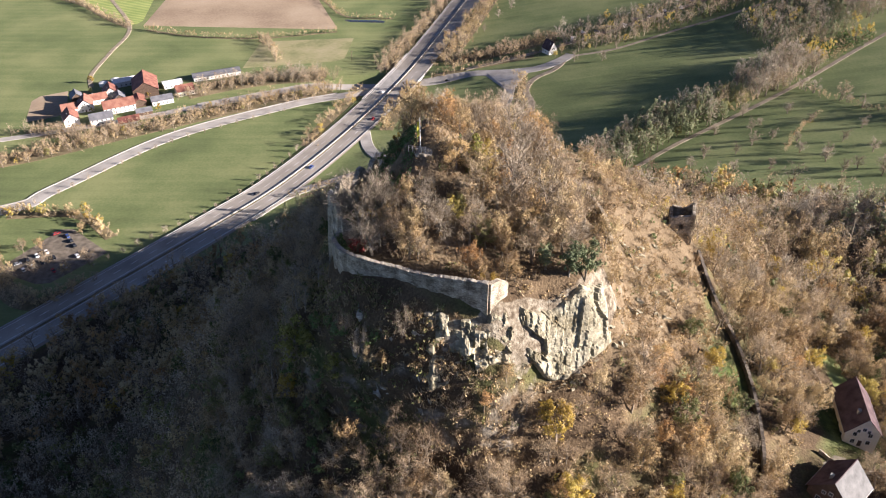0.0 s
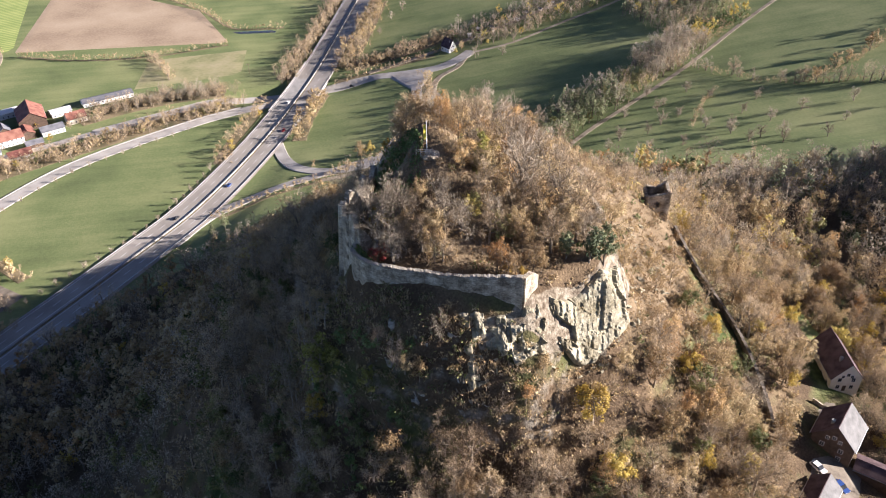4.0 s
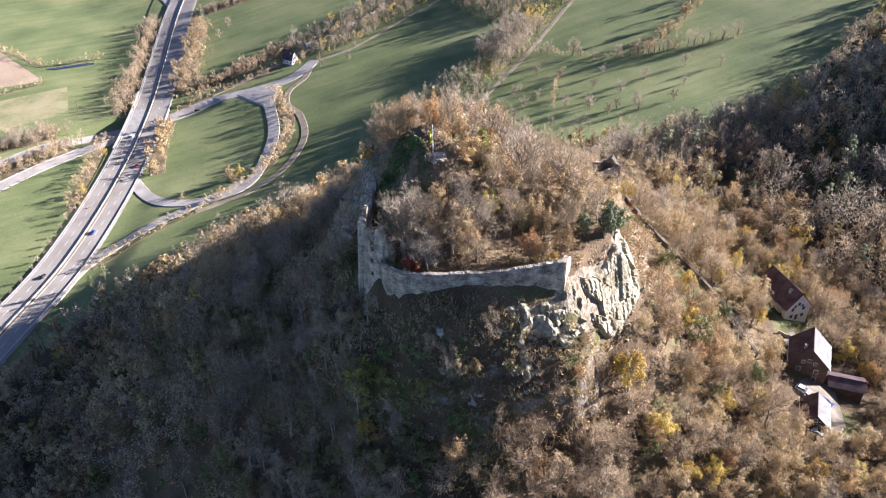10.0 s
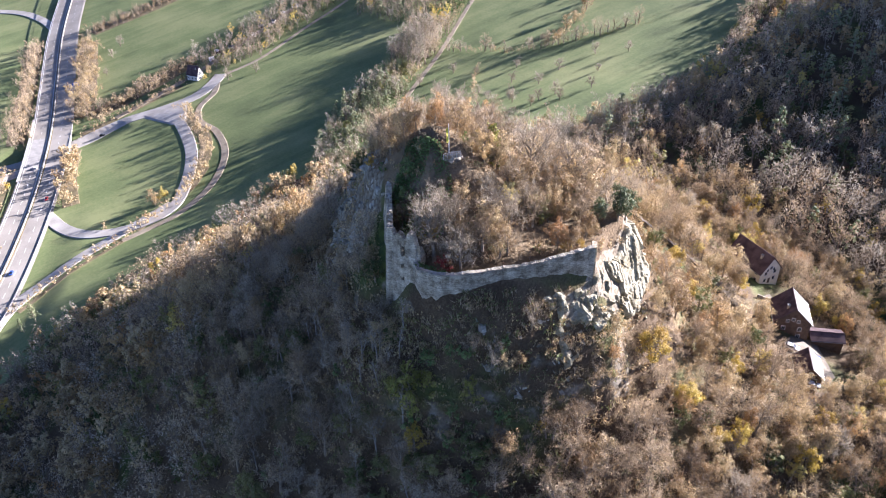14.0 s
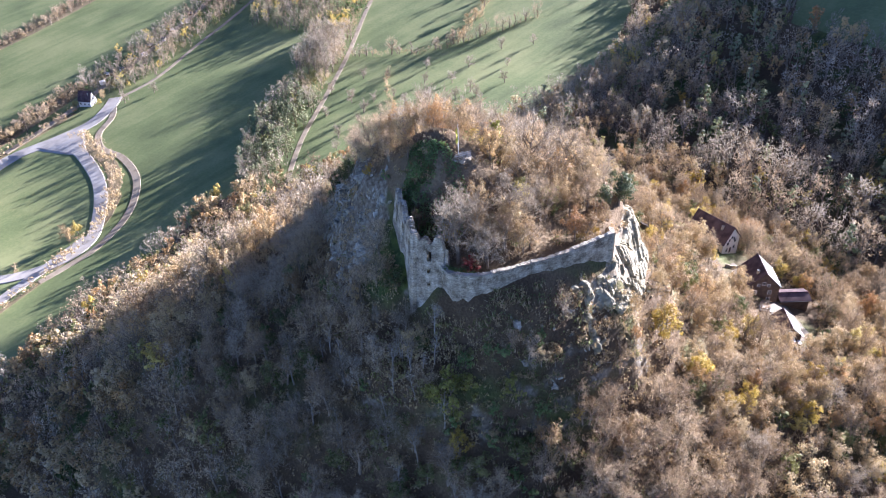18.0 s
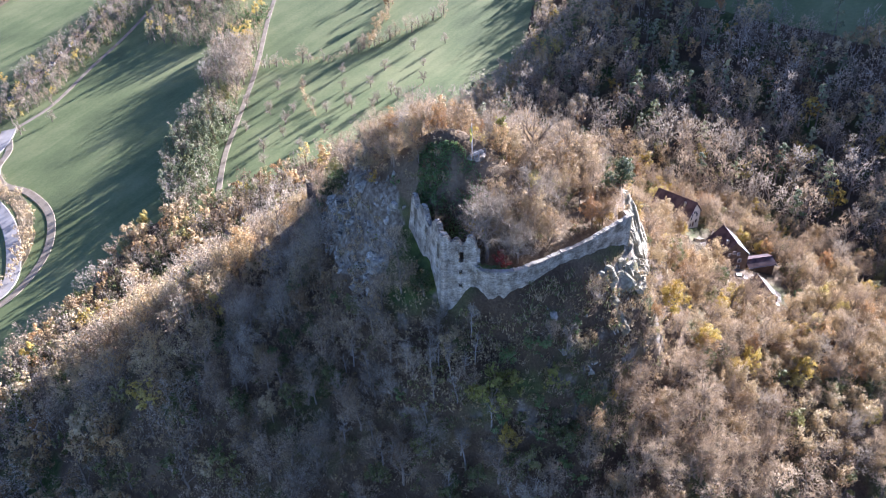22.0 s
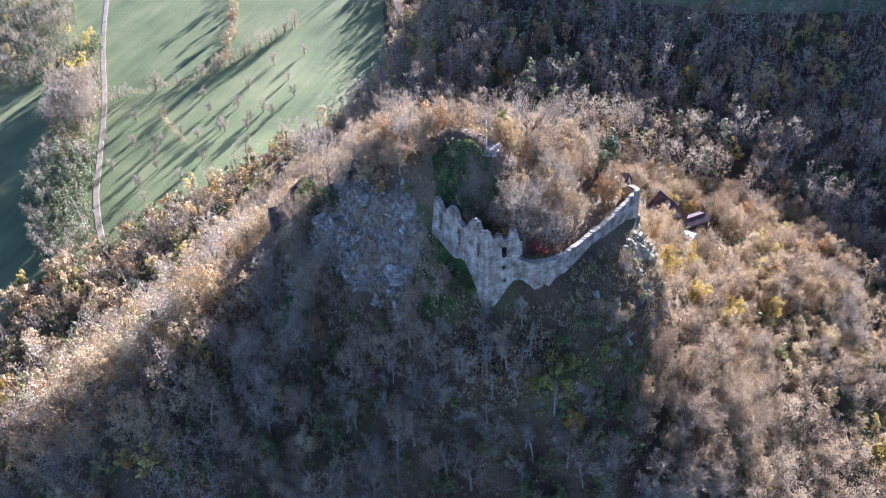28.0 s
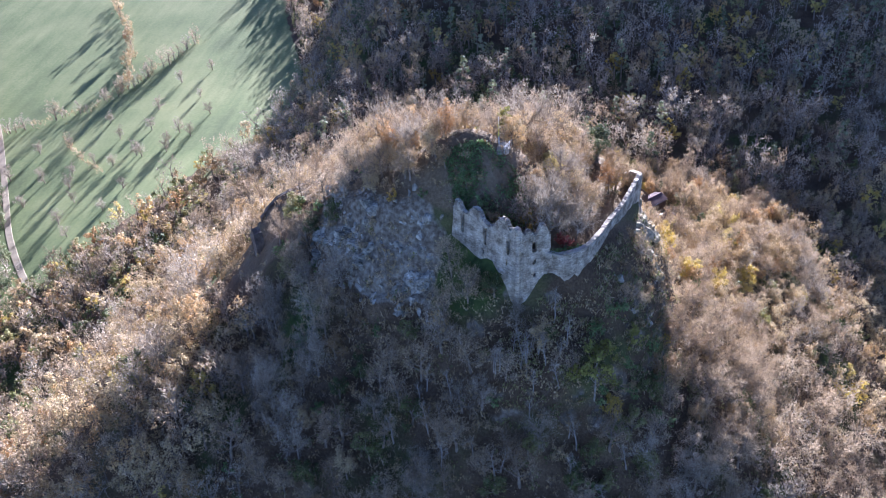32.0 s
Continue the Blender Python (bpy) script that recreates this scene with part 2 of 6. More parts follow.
ROOF_RED = mat("red_roof_tile", [(0.12, 0.045, 0.035), (0.20, 0.085, 0.06), (0.27, 0.135, 0.095)], 0.25, 0.8, 0.02, fine=4, per_object=0.4)
ROOF_GREY = mat("grey_roof_sheet", [(0.10, 0.10, 0.11), (0.18, 0.18, 0.19)], 0.3, 0.6, fine=4)
# paler roof for east slopes: the sun's brightness on them is put into the colour
ROOF_SUNLIT = mat("sunlit_roof", [(0.12, 0.118, 0.115), (0.20, 0.197, 0.19)], 0.5, 0.9, fine=4, spec=0.1)
# yard, terrace and car park surface, coloured dark to stand in for shade
SHADED_GROUND = mat("shaded_ground", [(0.09, 0.075, 0.055), (0.15, 0.125, 0.095), (0.21, 0.18, 0.14)], 0.3, 0.95, 0.02, fine=3)
WATER = mat("ditch_water", [(0.02, 0.03, 0.04), (0.04, 0.05, 0.055)], 0.2, 0.12, spec=0.5)
PLASTER = mat("cream_plaster", [(0.58, 0.53, 0.42), (0.72, 0.67, 0.55)], 0.4, 0.9, 0.005, fine=4)
WHITE_WALL = mat("white_plaster", [(0.66, 0.64, 0.60), (0.80, 0.78, 0.74)], 0.4, 0.9, 0.005, fine=4)
TIMBER = mat("dark_timber", [(0.06, 0.04, 0.028), (0.12, 0.08, 0.055)], 0.8, 0.8, 0.01, fine=6)
GLASS = mat("window_glass", [(0.02, 0.022, 0.026), (0.045, 0.05, 0.055)], 0.8, 0.12, spec=0.6)
FRAME_WHITE = mat("white_frame", [(0.62, 0.61, 0.58), (0.74, 0.73, 0.70)], 1.0, 0.6)
BLUE_SIGN = mat("blue_sign", [(0.02, 0.09, 0.40), (0.03, 0.13, 0.52)], 0.8, 0.5)
TYRE = mat("tyre", [(0.015, 0.015, 0.015), (0.03, 0.03, 0.03)], 3, 0.9)
CONCRETE = mat("concrete", [(0.22, 0.21, 0.195), (0.33, 0.315, 0.29)], 0.3, 0.9, 0.01, fine=3)
FLAG_CLOTH = mat("yellow_flag", [(0.50, 0.42, 0.05), (0.62, 0.52, 0.08)], 1.0, 0.8)
CAR_PAINTS = [mat("car_paint_" + k, [c, tuple(v * 1.1 for v in c)], 1.0, 0.25, spec=0.6) for k, c in
              (("white", (0.7, 0.7, 0.7)), ("silver", (0.35, 0.36, 0.38)), ("black", (0.02, 0.02, 0.022)), ("blue", (0.04, 0.08, 0.25)), ("red", (0.35, 0.03, 0.03)))]


def ground_material():
    """Grass in the open, leaf litter under the woods, dry straw on the open slope and bare rock where it is steep."""
    m = bpy.data.materials.new("ground_cover")
    m.use_nodes = True
    nt = m.node_tree
    n, link = nt.nodes, nt.links.new
    bsdf = n["Principled BSDF"]
    geo = n.new("ShaderNodeNewGeometry")

    def noise_at(scale, detail=5, stretch=None):
        t = n.new("ShaderNodeTexNoise")
        t.inputs["Scale"].default_value, t.inputs["Detail"].default_value = scale, detail
        if stretch:
            mp = n.new("ShaderNodeMapping")
            mp.inputs["Scale"].default_value = stretch[:3]
            mp.inputs["Rotation"].default_value = (0, 0, stretch[3])
            link(geo.outputs["Position"], mp.inputs["Vector"])
            link(mp.outputs[0], t.inputs["Vector"])
        else:
            link(geo.outputs["Position"], t.inputs["Vector"])
        return t.outputs["Fac"]

    def ramp(fac, stops):
        r = n.new("ShaderNodeValToRGB")
        el = r.color_ramp.elements
        while len(el) < len(stops):
            el.new(0.5)
        for e, (p, c) in zip(el, stops):
            e.position, e.color = p, (*c, 1)
        link(fac, r.inputs["Fac"])
        return r.outputs[0]

    def blend(fac, a, b):
        x = n.new("ShaderNodeMix")
        x.data_type = "RGBA"
        link(fac, x.inputs["Factor"])
        link(a, x.inputs["A"])
        link(b, x.inputs["B"])
        return x.outputs["Result"]

    def calc(op, a, b, c=None):
        x = n.new("ShaderNodeMath")
        x.operation = op
        for i, v in enumerate((a, b, c)):
            if v is None:
                continue
            if isinstance(v, (int, float)):
                x.inputs[i].default_value = v
            else:
                link(v, x.inputs[i])
        return x.outputs[0]

    grass = ramp(calc("MULTIPLY_ADD", noise_at(0.55, 4), 0.3, calc("MULTIPLY_ADD", noise_at(0.018), 0.95, calc("MULTIPLY_ADD", noise_at(1.0, 3, (0.004, 0.12, 0.1, 0.55)), 0.35, -0.17))),
                 [(0.35, (0.082, 0.104, 0.044)), (0.58, (0.138, 0.168, 0.067)), (0.82, (0.215, 0.23, 0.10))])
    # leaf litter, with the shade between the crowns partly put into its colour
    litter = ramp(calc("MULTIPLY_ADD", noise_at(2.0, 4), 0.5, calc("MULTIPLY", noise_at(0.09), 0.7)),
                  [(0.35, (0.035, 0.024, 0.014)), (0.58, (0.09, 0.062, 0.036)), (0.8, (0.18, 0.13, 0.075))])
    moss = ramp(noise_at(0.5), [(0.3, (0.03, 0.045, 0.015)), (0.7, (0.09, 0.115, 0.03))])
    litter = blend(ramp(noise_at(0.045), [(0.5, (0, 0, 0)), (0.66, (1, 1, 1))]), litter, moss)
    straw = ramp(calc("MULTIPLY_ADD", noise_at(1.6, 4), 0.5, calc("MULTIPLY", noise_at(0.12), 0.6)),
                 [(0.3, (0.07, 0.048, 0.027)), (0.55, (0.145, 0.106, 0.062)), (0.8, (0.235, 0.18, 0.112))])
    rock = ramp(calc("MULTIPLY_ADD", noise_at(1.1, 6), 0.7, calc("MULTIPLY", noise_at(0.25), 0.4)),
                [(0.32, (0.06, 0.05, 0.035)), (0.54, (0.15, 0.125, 0.09)), (0.80, (0.31, 0.275, 0.215))])
    wood_at = n.new("ShaderNodeAttribute")
    wood_at.attribute_name = "woodland"
    open_at = n.new("ShaderNodeAttribute")
    open_at.attribute_name = "open_slope"
    wob = calc("MULTIPLY_ADD", noise_at(0.12, 4), 0.8, -0.4)
    fac_w = ramp(calc("ADD", wood_at.outputs["Fac"], wob), [(0.4, (0, 0, 0)), (0.6, (1, 1, 1))])
    fac_o = ramp(calc("ADD", open_at.outputs["Fac"], wob), [(0.35, (0, 0, 0)), (0.65, (1, 1, 1))])
    col = blend(fac_w, grass, litter)
    col = blend(fac_o, col, straw)
    sep = n.new("ShaderNodeSeparateXYZ")
    link(geo.outputs["Normal"], sep.inputs[0])
    steep = calc("MULTIPLY_ADD", noise_at(0.2, 6), 0.9, calc("MULTIPLY_ADD", sep.outputs["Z"], -1.0, 0.24))
    col = blend(ramp(steep, [(0.36, (0, 0, 0)), (0.46, (1, 1, 1))]), col, rock)
    pale = ramp(calc("MULTIPLY_ADD", noise_at(0.9, 7), 0.8, calc("MULTIPLY", noise_at(0.3), 0.35)), [(0.40, (0.08, 0.06, 0.04)), (0.56, (0.17, 0.14, 0.10)), (0.78, (0.33, 0.295, 0.225))])
    cliff_at = n.new("ShaderNodeAttribute")
    cliff_at.attribute_name = "pale_cliff"
    col = blend(ramp(calc("ADD", cliff_at.outputs["Fac"], wob), [(0.42, (0, 0, 0)), (0.5, (1, 1, 1))]), col, pale)
    link(col, bsdf.inputs["Base Color"])
    bsdf.inputs["Roughness"].default_value = 0.95
    bsdf.inputs["Specular IOR Level"].default_value = 0.15
    b = n.new("ShaderNodeBump")
    b.inputs["Strength"].default_value = 0.8
    link(calc("MULTIPLY_ADD", fac_w, 0.25, 0.16), b.inputs["Distance"])
    link(noise_at(1.6, 6), b.inputs["Height"])
    link(b.outputs[0], bsdf.inputs["Normal"])
    return m


GROUND = ground_material()


# ---- mesh helpers ----
class Shape:
    """Collects vertices and faces of one mesh."""

    def __init__(self):
        self.v, self.f = [], []

    def quad(self, a, b, c, d):
        i = len(self.v)
        self.v += [a, b, c, d]
        self.f.append((i, i + 1, i + 2, i + 3))

    def box(self, x0, y0, z0, x1, y1, z1, m=None):
        i = len(self.v)
        pts = [(x, y, z) for z in (z0, z1) for x, y in ((x0, y0), (x1, y0), (x1, y1), (x0, y1))]
        self.v += [tuple(m @ Vector(p)) for p in pts] if m else pts
        self.f += [tuple(i + k for k in q) for q in ((3, 2, 1, 0), (4, 5, 6, 7), (0, 1, 5, 4), (1, 2, 6, 5), (2, 3, 7, 6), (3, 0, 4, 7))]
        return self

    def prism(self, outline, a, b, fn):
        """An outline of (u, v) swept from a to b; fn(u, v, w) gives the place."""
        i, k = len(self.v), len(outline)
        self.v += [fn(u, v, a) for u, v in outline] + [fn(u, v, b) for u, v in outline]
        self.f += [tuple(range(i + k - 1, i - 1, -1)), tuple(range(i + k, i + 2 * k))]
        self.f += [(i + j, i + (j + 1) % k, i + k + (j + 1) % k, i + k + j) for j in range(k)]
        return self

    def tube(self, path, radii, sides=6, cap=True):
        i0 = len(self.v)
        for j, p in enumerate(path):
            p = Vector(p)
            d = (Vector(path[min(j + 1, len(path) - 1)]) - Vector(path[max(j - 1, 0)])).normalized()
            s = d.cross(Vector((0.31, 0.95, 0.05))).normalized()
            u = d.cross(s)
            for k in range(sides):
                a = 2 * math.pi * k / sides
                self.v.append(tuple(p + (s * math.cos(a) + u * math.sin(a)) * radii[j]))
        for j in range(len(path) - 1):
            for k in range(sides):
                a, b = i0 + j * sides + k, i0 + j * sides + (k + 1) % sides
                self.f.append((a, b, b + sides, a + sides))
        if cap:
            self.f.append(tuple(range(i0 + sides - 1, i0 - 1, -1)))
            self.f.append(tuple(range(i0 + (len(path) - 1) * sides, i0 + len(path) * sides)))
        return self

    def mesh(self, name, *materials):
        me = bpy.data.meshes.new(name)
        me.from_pydata([tuple(p) for p in self.v], [], self.f)
        for m in materials:
            me.materials.append(m)
        return me


def part(name, shape, material, parent, label="", m=None):
    ob = new(name, shape if isinstance(shape, bpy.types.Mesh) else shape.mesh(name, material))
    ob.parent = parent
    if m is not None:
        ob.matrix_basis = m
    return tagged(ob, label)


def thing(name, label, category, m=None, group="", kind=""):
    ob = new(name)
    if m is not None:
        ob.matrix_basis = m
    return tagged(ob, label, category, group, kind)


def smooth_line(points, step):
    """Places every step metres or so along a smooth curve through the points, with the way at each."""
    pts = [Vector(p) for p in points]
    pts = [2 * pts[0] - pts[1]] + pts + [2 * pts[-1] - pts[-2]]
    out = []
    for i in range(1, len(pts) - 2):
        p0, p1, p2, p3 = pts[i - 1:i + 3]
        k = max(1, round((p2 - p1).length / step))
        for j in range(k):
            t = j / k
            out.append(0.5 * (2 * p1 + (p2 - p0) * t + (2 * p0 - 5 * p1 + 4 * p2 - p3) * t * t + (3 * p1 - p0 - 3 * p2 + p3) * t ** 3))
    out.append(pts[-2])
    way = [(out[min(i + 1, len(out) - 1)] - out[max(i - 1, 0)]).normalized() for i in range(len(out))]
    return out, way


# ---- the lie of the land ----
def sstep(a, b, v):
    t = np.clip((v - a) / (b - a), 0, 1)
    return t * t * (3 - 2 * t)


def inside(px, py, outline):
    """Metres inside an outline; outside it is negative."""
    px, py = np.asarray(px, float), np.asarray(py, float)
    d, within = np.full(px.shape, 1e9), np.zeros(px.shape, bool)
    for i, (ax, ay) in enumerate(outline):
        bx, by = outline[(i + 1) % len(outline)]
        ex, ey = bx - ax, by - ay
        h = np.clip(((px - ax) * ex + (py - ay) * ey) / (ex * ex + ey * ey), 0, 1)
        d = np.minimum(d, np.hypot(px - ax - h * ex, py - ay - h * ey))
        within ^= ((ay > py) != (by > py)) & (px < ex * (py - ay) / (ey if ey else 1e-9) + ax)
    return np.where(within, d, -d)


def bump_at(x, y, cx, cy, sx, sy):
    return np.exp(-((x - cx) / sx) ** 2 - ((y - cy) / sy) ** 2)


PLATEAU = [(-27, 155), (-24, 145), (-14, 138.5), (-2, 133.5), (10, 129), (14, 133), (22, 137), (31, 139), (37, 146), (38, 157), (34, 175), (30, 195), (24, 216), (10, 220), (-4, 205), (-14, 190), (-18, 172)]


MOTORWAY = [(-340, 150), (-290, 215), (-222, 304), (-186, 354), (-146, 410), (-110, 465), (-68, 556), (-30, 660), (0, 760), (36, 880), (80, 1000), (150, 1180)]


def off_motorway(x, y):
    d = np.full(np.shape(x), 1e9)
    for (ax, ay), (bx, by) in zip(MOTORWAY, MOTORWAY[1:]):
        h = np.clip(((x - ax) * (bx - ax) + (y - ay) * (by - ay)) / ((bx - ax) ** 2 + (by - ay) ** 2), 0, 1)
        d = np.minimum(d, np.hypot(x - ax - h * (bx - ax), y - ay - h * (by - ay)))
    return d


def ground(x, y):
    """The height of the ground: a valley that rises to the east, a wooded slope beyond it, and the castle hill."""
    x, y = np.asarray(x, float), np.asarray(y, float)
    base = 0.148 * 20 * np.logaddexp(0, (x + 15) / 20) + 100.6 * bump_at(x, y, -35.5, 207.7, 71.2, 132.5)
    base = base + 73 * sstep(-28, 396, x) * (1 - sstep(254, 343, y)) + 24 * bump_at(x, y, 78, 82, 38, 34)
    base = base + 71 * sstep(500, 640, x) * (1 - sstep(200, 365, y))
    dx, dy = x - 9.2, y - 177.3
    c, s = math.cos(-0.571), math.sin(-0.571)
    r = np.sqrt(((dx * c + dy * s) / 33) ** 2 + ((dy * c - dx * s) / 47.5) ** 2) + 1e-9
    rad, th = np.hypot(dx, dy), np.arctan2(dy, dx)
    fall = 81.1 + 48.4 * np.cos(th) - 4.1 * np.sin(th) + 1.3 * np.cos(2 * th)
    z = base + (157 - base) * np.exp(-np.maximum(0, rad * (1 - 1 / r)) / fall)
    z = z - 6 * bump_at(x, y, -14, 121, 22, 13) - 9 * bump_at(x, y, -18, 232, 17, 16) - 8 * bump_at(x, y, -67, 293, 28, 28) + 8 * bump_at(x, y, 68, 196, 18, 18) + 2.5 * bump_at(x, y, 108, 140, 25, 30) + 5.5 * bump_at(x, y, 29, 238, 9, 9)
    z = z + 4.5 * bump_at(x, y, 31, 127.5, 9, 7) + 7 * bump_at(x, y, 41, 138, 6, 7)
    dent = 13 * bump_at(x, y, -31.2, 155.3, 6, 7) + 7 * bump_at(x, y, -28.5, 143.5, 5, 5)
    east = sstep(4, 26, x)
    north = sstep(158, 172, y)
    lo, hi = -18 + 9.5 * east + 9 * north, 1.5 * east + 1.5 * north
    k = np.clip((inside(x, y, PLATEAU) - lo) / (hi - lo), 0, 1) ** 1.15
    cap = 167.6 + 22 * bump_at(x, y, -3, 170, 13, 20) + 4 * bump_at(x, y, 6, 201, 12, 14)
    z = z + (cap - z) * k * (1 - sstep(195, 222, y) * 0.75) - dent - 5.5 * bump_at(x, y, 8.5, 126.2, 9, 3.0) - 6.5 * bump_at(x, y, 4, 116.5, 12, 6)
    cut = np.minimum(np.abs(inside(x, y, [(-170, 612), (-100, 632), (20, 634), (20, 645), (-100, 646), (-170, 626)])) * (inside(x, y, [(-170, 612), (-100, 632), (20, 634), (20, 645), (-100, 646), (-170, 626)]) < 0), 12)
    dip = np.where((x > -190) & (x < 40) & (np.abs(y - 630) < 60), (1 - sstep(0, 10, cut)) * (1 - sstep(35, 80, np.abs(x + 45))), 0)
    z = z - 4.5 * dip
    return np.where(z < 12, np.minimum(z, 0.9 + 2.96 * np.logaddexp(0, (x + 15) / 20)) + (z - np.minimum(z, 0.9 + 2.96 * np.logaddexp(0, (x + 15) / 20))) * sstep(17, 45, off_motorway(x, y)), z)


def ground_at(x, y):
    return float(ground(x, y))


WOOD = [(-330, 120), (-250, 235), (-205, 300), (-165, 350), (-120, 382), (-85, 394), (-40, 410), (0, 420), (40, 436), (74, 446), (94, 440), (112, 416), (152, 397), (190, 377), (226, 358), (262, 332), (300, 330), (345, 345), (415, 378), (480, 402),
        (560, 440), (900, 600), (1200, 300), (1200, -200), (-330, -200)]
RIDGE_FIELD = [(318, 215), (308, 120), (318, 40), (322, -90), (800, -90), (800, 260), (420, 250)]
OPEN_SLOPE = [(36, 128), (50, 140), (72, 165), (78, 190), (66, 212), (40, 232), (34, 250), (12, 248), (3, 238), (4, 222), (22, 222), (36, 190), (40, 160)]
PALE_CLIFF = [(0, 128.5), (8, 129), (18, 134), (30, 139), (37, 146), (42, 146), (39, 139), (31, 131), (24, 129.5), (14, 127.5), (0, 126.5)]
CLIFF_ZONE = [(-6, 131), (12, 131.5), (24, 136), (34, 141), (42, 149), (48, 146), (43, 136), (34, 126), (20, 122), (8, 119), (-6, 118)]
WEST_CRAG = [(-18, 172), (-12, 178), (-7, 190), (2, 203), (8, 213), (-5, 213), (-15, 206), (-26, 192), (-29, 176)]
YARD = [(76, 101), (88, 98), (100, 106), (112, 109), (112, 119), (109, 129), (118, 140), (120, 157), (118, 177), (111, 178), (106, 160), (97, 141), (86, 128), (78, 114)]


def wood_amount(x, y):
    w = sstep(-3, 3, inside(x, y, WOOD)) * (1 - sstep(-2, 2, inside(x, y, RIDGE_FIELD)))
    return w * (1 - 0.35 * sstep(-2, 2, inside(x, y, YARD)))


def axis(*runs):
    """Grid lines from runs of (start, end, spacing)."""
    out = []
    for a, b, s in runs:
        k = max(1, round((b - a) / s))
        out += [a + (b - a) * i / k for i in range(k)]
    return np.array(out + [runs[-1][1]])


GX = axis((-2500, -700, 200), (-700, -330, 40), (-330, -75, 5), (-75, 115, 1.5), (115, 420, 5), (420, 900, 24), (900, 2600, 170))
GY = axis((-2000, -200, 200), (-200, 40, 20), (40, 92, 3), (92, 245, 1.5), (245, 760, 5), (760, 1100, 14), (1100, 3200, 150))
gx, gy = np.meshgrid(GX, GY)
gz = ground(gx, gy)
# crags and ledges on the steep flanks
ledge = np.zeros_like(gz)
steepness = np.hypot(np.gradient(gz, axis=1) / np.gradient(gx, axis=1), np.gradient(gz, axis=0) / np.gradient(gy, axis=0))
for iy, ix in zip(*np.where((steepness > 0.75) & (gx > -75) & (gx < 115) & (gy > 92) & (gy < 245))):
    p = Vector((gx[iy, ix], gy[iy, ix], gz[iy, ix]))
    ledge[iy, ix] = (noise.fractal(p * 0.13, 0.9, 2.1, 5) * 2.4 + abs(noise.noise(p * 0.35)) * 1.6) * min(1, (steepness[iy, ix] - 0.75) * 1.5)
gz = gz + ledge * (1 - sstep(-3, 0, inside(gx, gy, CLIFF_ZONE)))
nx, ny = len(GX), len(GY)
cells = np.arange(nx * ny).reshape(ny, nx)
faces = np.stack([cells[:-1, :-1], cells[:-1, 1:], cells[1:, 1:], cells[1:, :-1]], -1).reshape(-1, 4)
land = bpy.data.meshes.new("ground")
land.from_pydata(np.stack([gx, gy, gz], -1).reshape(-1, 3).tolist(), [], faces.tolist())
land.polygons.foreach_set("use_smooth", np.ones(len(land.polygons), bool))
for key, values in (("woodland", wood_amount(gx, gy)), ("open_slope", np.maximum(sstep(-3, 4, inside(gx, gy, OPEN_SLOPE)), 0.85 * sstep(0, 3, inside(gx, gy, PLATEAU)))), ("pale_cliff", np.maximum(sstep(-1.5, 1.5, inside(gx, gy, PALE_CLIFF)), 0.6 * sstep(-1, 3, inside(gx, gy, WEST_CRAG))))):
    layer = land.attributes.new(key, "FLOAT", "POINT")
    layer.data.foreach_set("value", values.ravel().astype(np.float32))
land.materials.append(GROUND)
tagged(new("ground", land), "grassy valley floor and steep leaf-strewn castle hill", "ground", kind="structure")


def ribbon(name, points, half, material, label, lift=0.25, step=5.0, across=2, kind="structure", category="road", height=None, skirt=0.5):
    """A road laid over the ground, with edges that go down into it."""
    line, way = smooth_line([(*p, 0) for p in points], step)
    s = Shape()
    rows = []
    for p, w in zip(line, way):
        side = Vector((-w.y, w.x, 0))
        offs = [half * (2 * k / across - 1) for k in range(across + 1)]
        row = []
        for j, o in enumerate([offs[0] - skirt] + offs + [offs[-1] + skirt]):
            q = p + side * o
            z = (ground_at(q.x, q.y) if height is None else height(q.x, q.y)) + lift
            row.append(len(s.v))
            s.v.append((q.x, q.y, z if 0 < j < across + 2 else z - lift - 0.25))
        rows.append(row)
    for a, b in zip(rows, rows[1:]):
        s.f += [(a[k], b[k], b[k + 1], a[k + 1])[::-1] for k in range(len(a) - 1)]
    return tagged(new(name, s.mesh(name, material)), label, category, kind=kind)


def sheet(name, corners, material, label, lift=0.2, cell=8.0, category="field"):
    """A field draped on the ground between four corners."""
    a, b, c, d = [Vector((*p, 0)) for p in corners]
    n_u, n_v = max(2, int((b - a).length / cell)), max(2, int((d - a).length / cell))
    s = Shape()
    for j in range(n_v + 1):
        for i in range(n_u + 1):
            u, v = i / n_u, j / n_v
            p = (a * (1 - u) + b * u) * (1 - v) + (d * (1 - u) + c * u) * v
            edge = 0.0 if 0 < i < n_u and 0 < j < n_v else -lift - 0.05
            s.v.append((p.x, p.y, ground_at(p.x, p.y) + lift + edge))
    s.f += [(j * (n_u + 1) + i, j * (n_u + 1) + i + 1, (j + 1) * (n_u + 1) + i + 1, (j + 1) * (n_u + 1) + i) for j in range(n_v) for i in range(n_u)]
    return tagged(new(name, s.mesh(name, material)), label, category, kind="structure")


# ---- fields, roads and tracks ----
sheet("field_1", [(-308, 785), (-104, 774), (-140, 880), (-312, 1030)], PLOUGH, "bare brown ploughed field", category="ploughed field")
sheet("field_2", [(-319, 787), (-309, 792), (-330, 1060), (-500, 930)], STRIPES, "bright yellow-green striped field beside a hedge", category="meadow")
sheet("field_3", [(-183, 671), (-90, 690), (-86, 752), (-179, 742)], STUBBLE, "rough straw-coloured meadow beside the hedges", category="meadow")
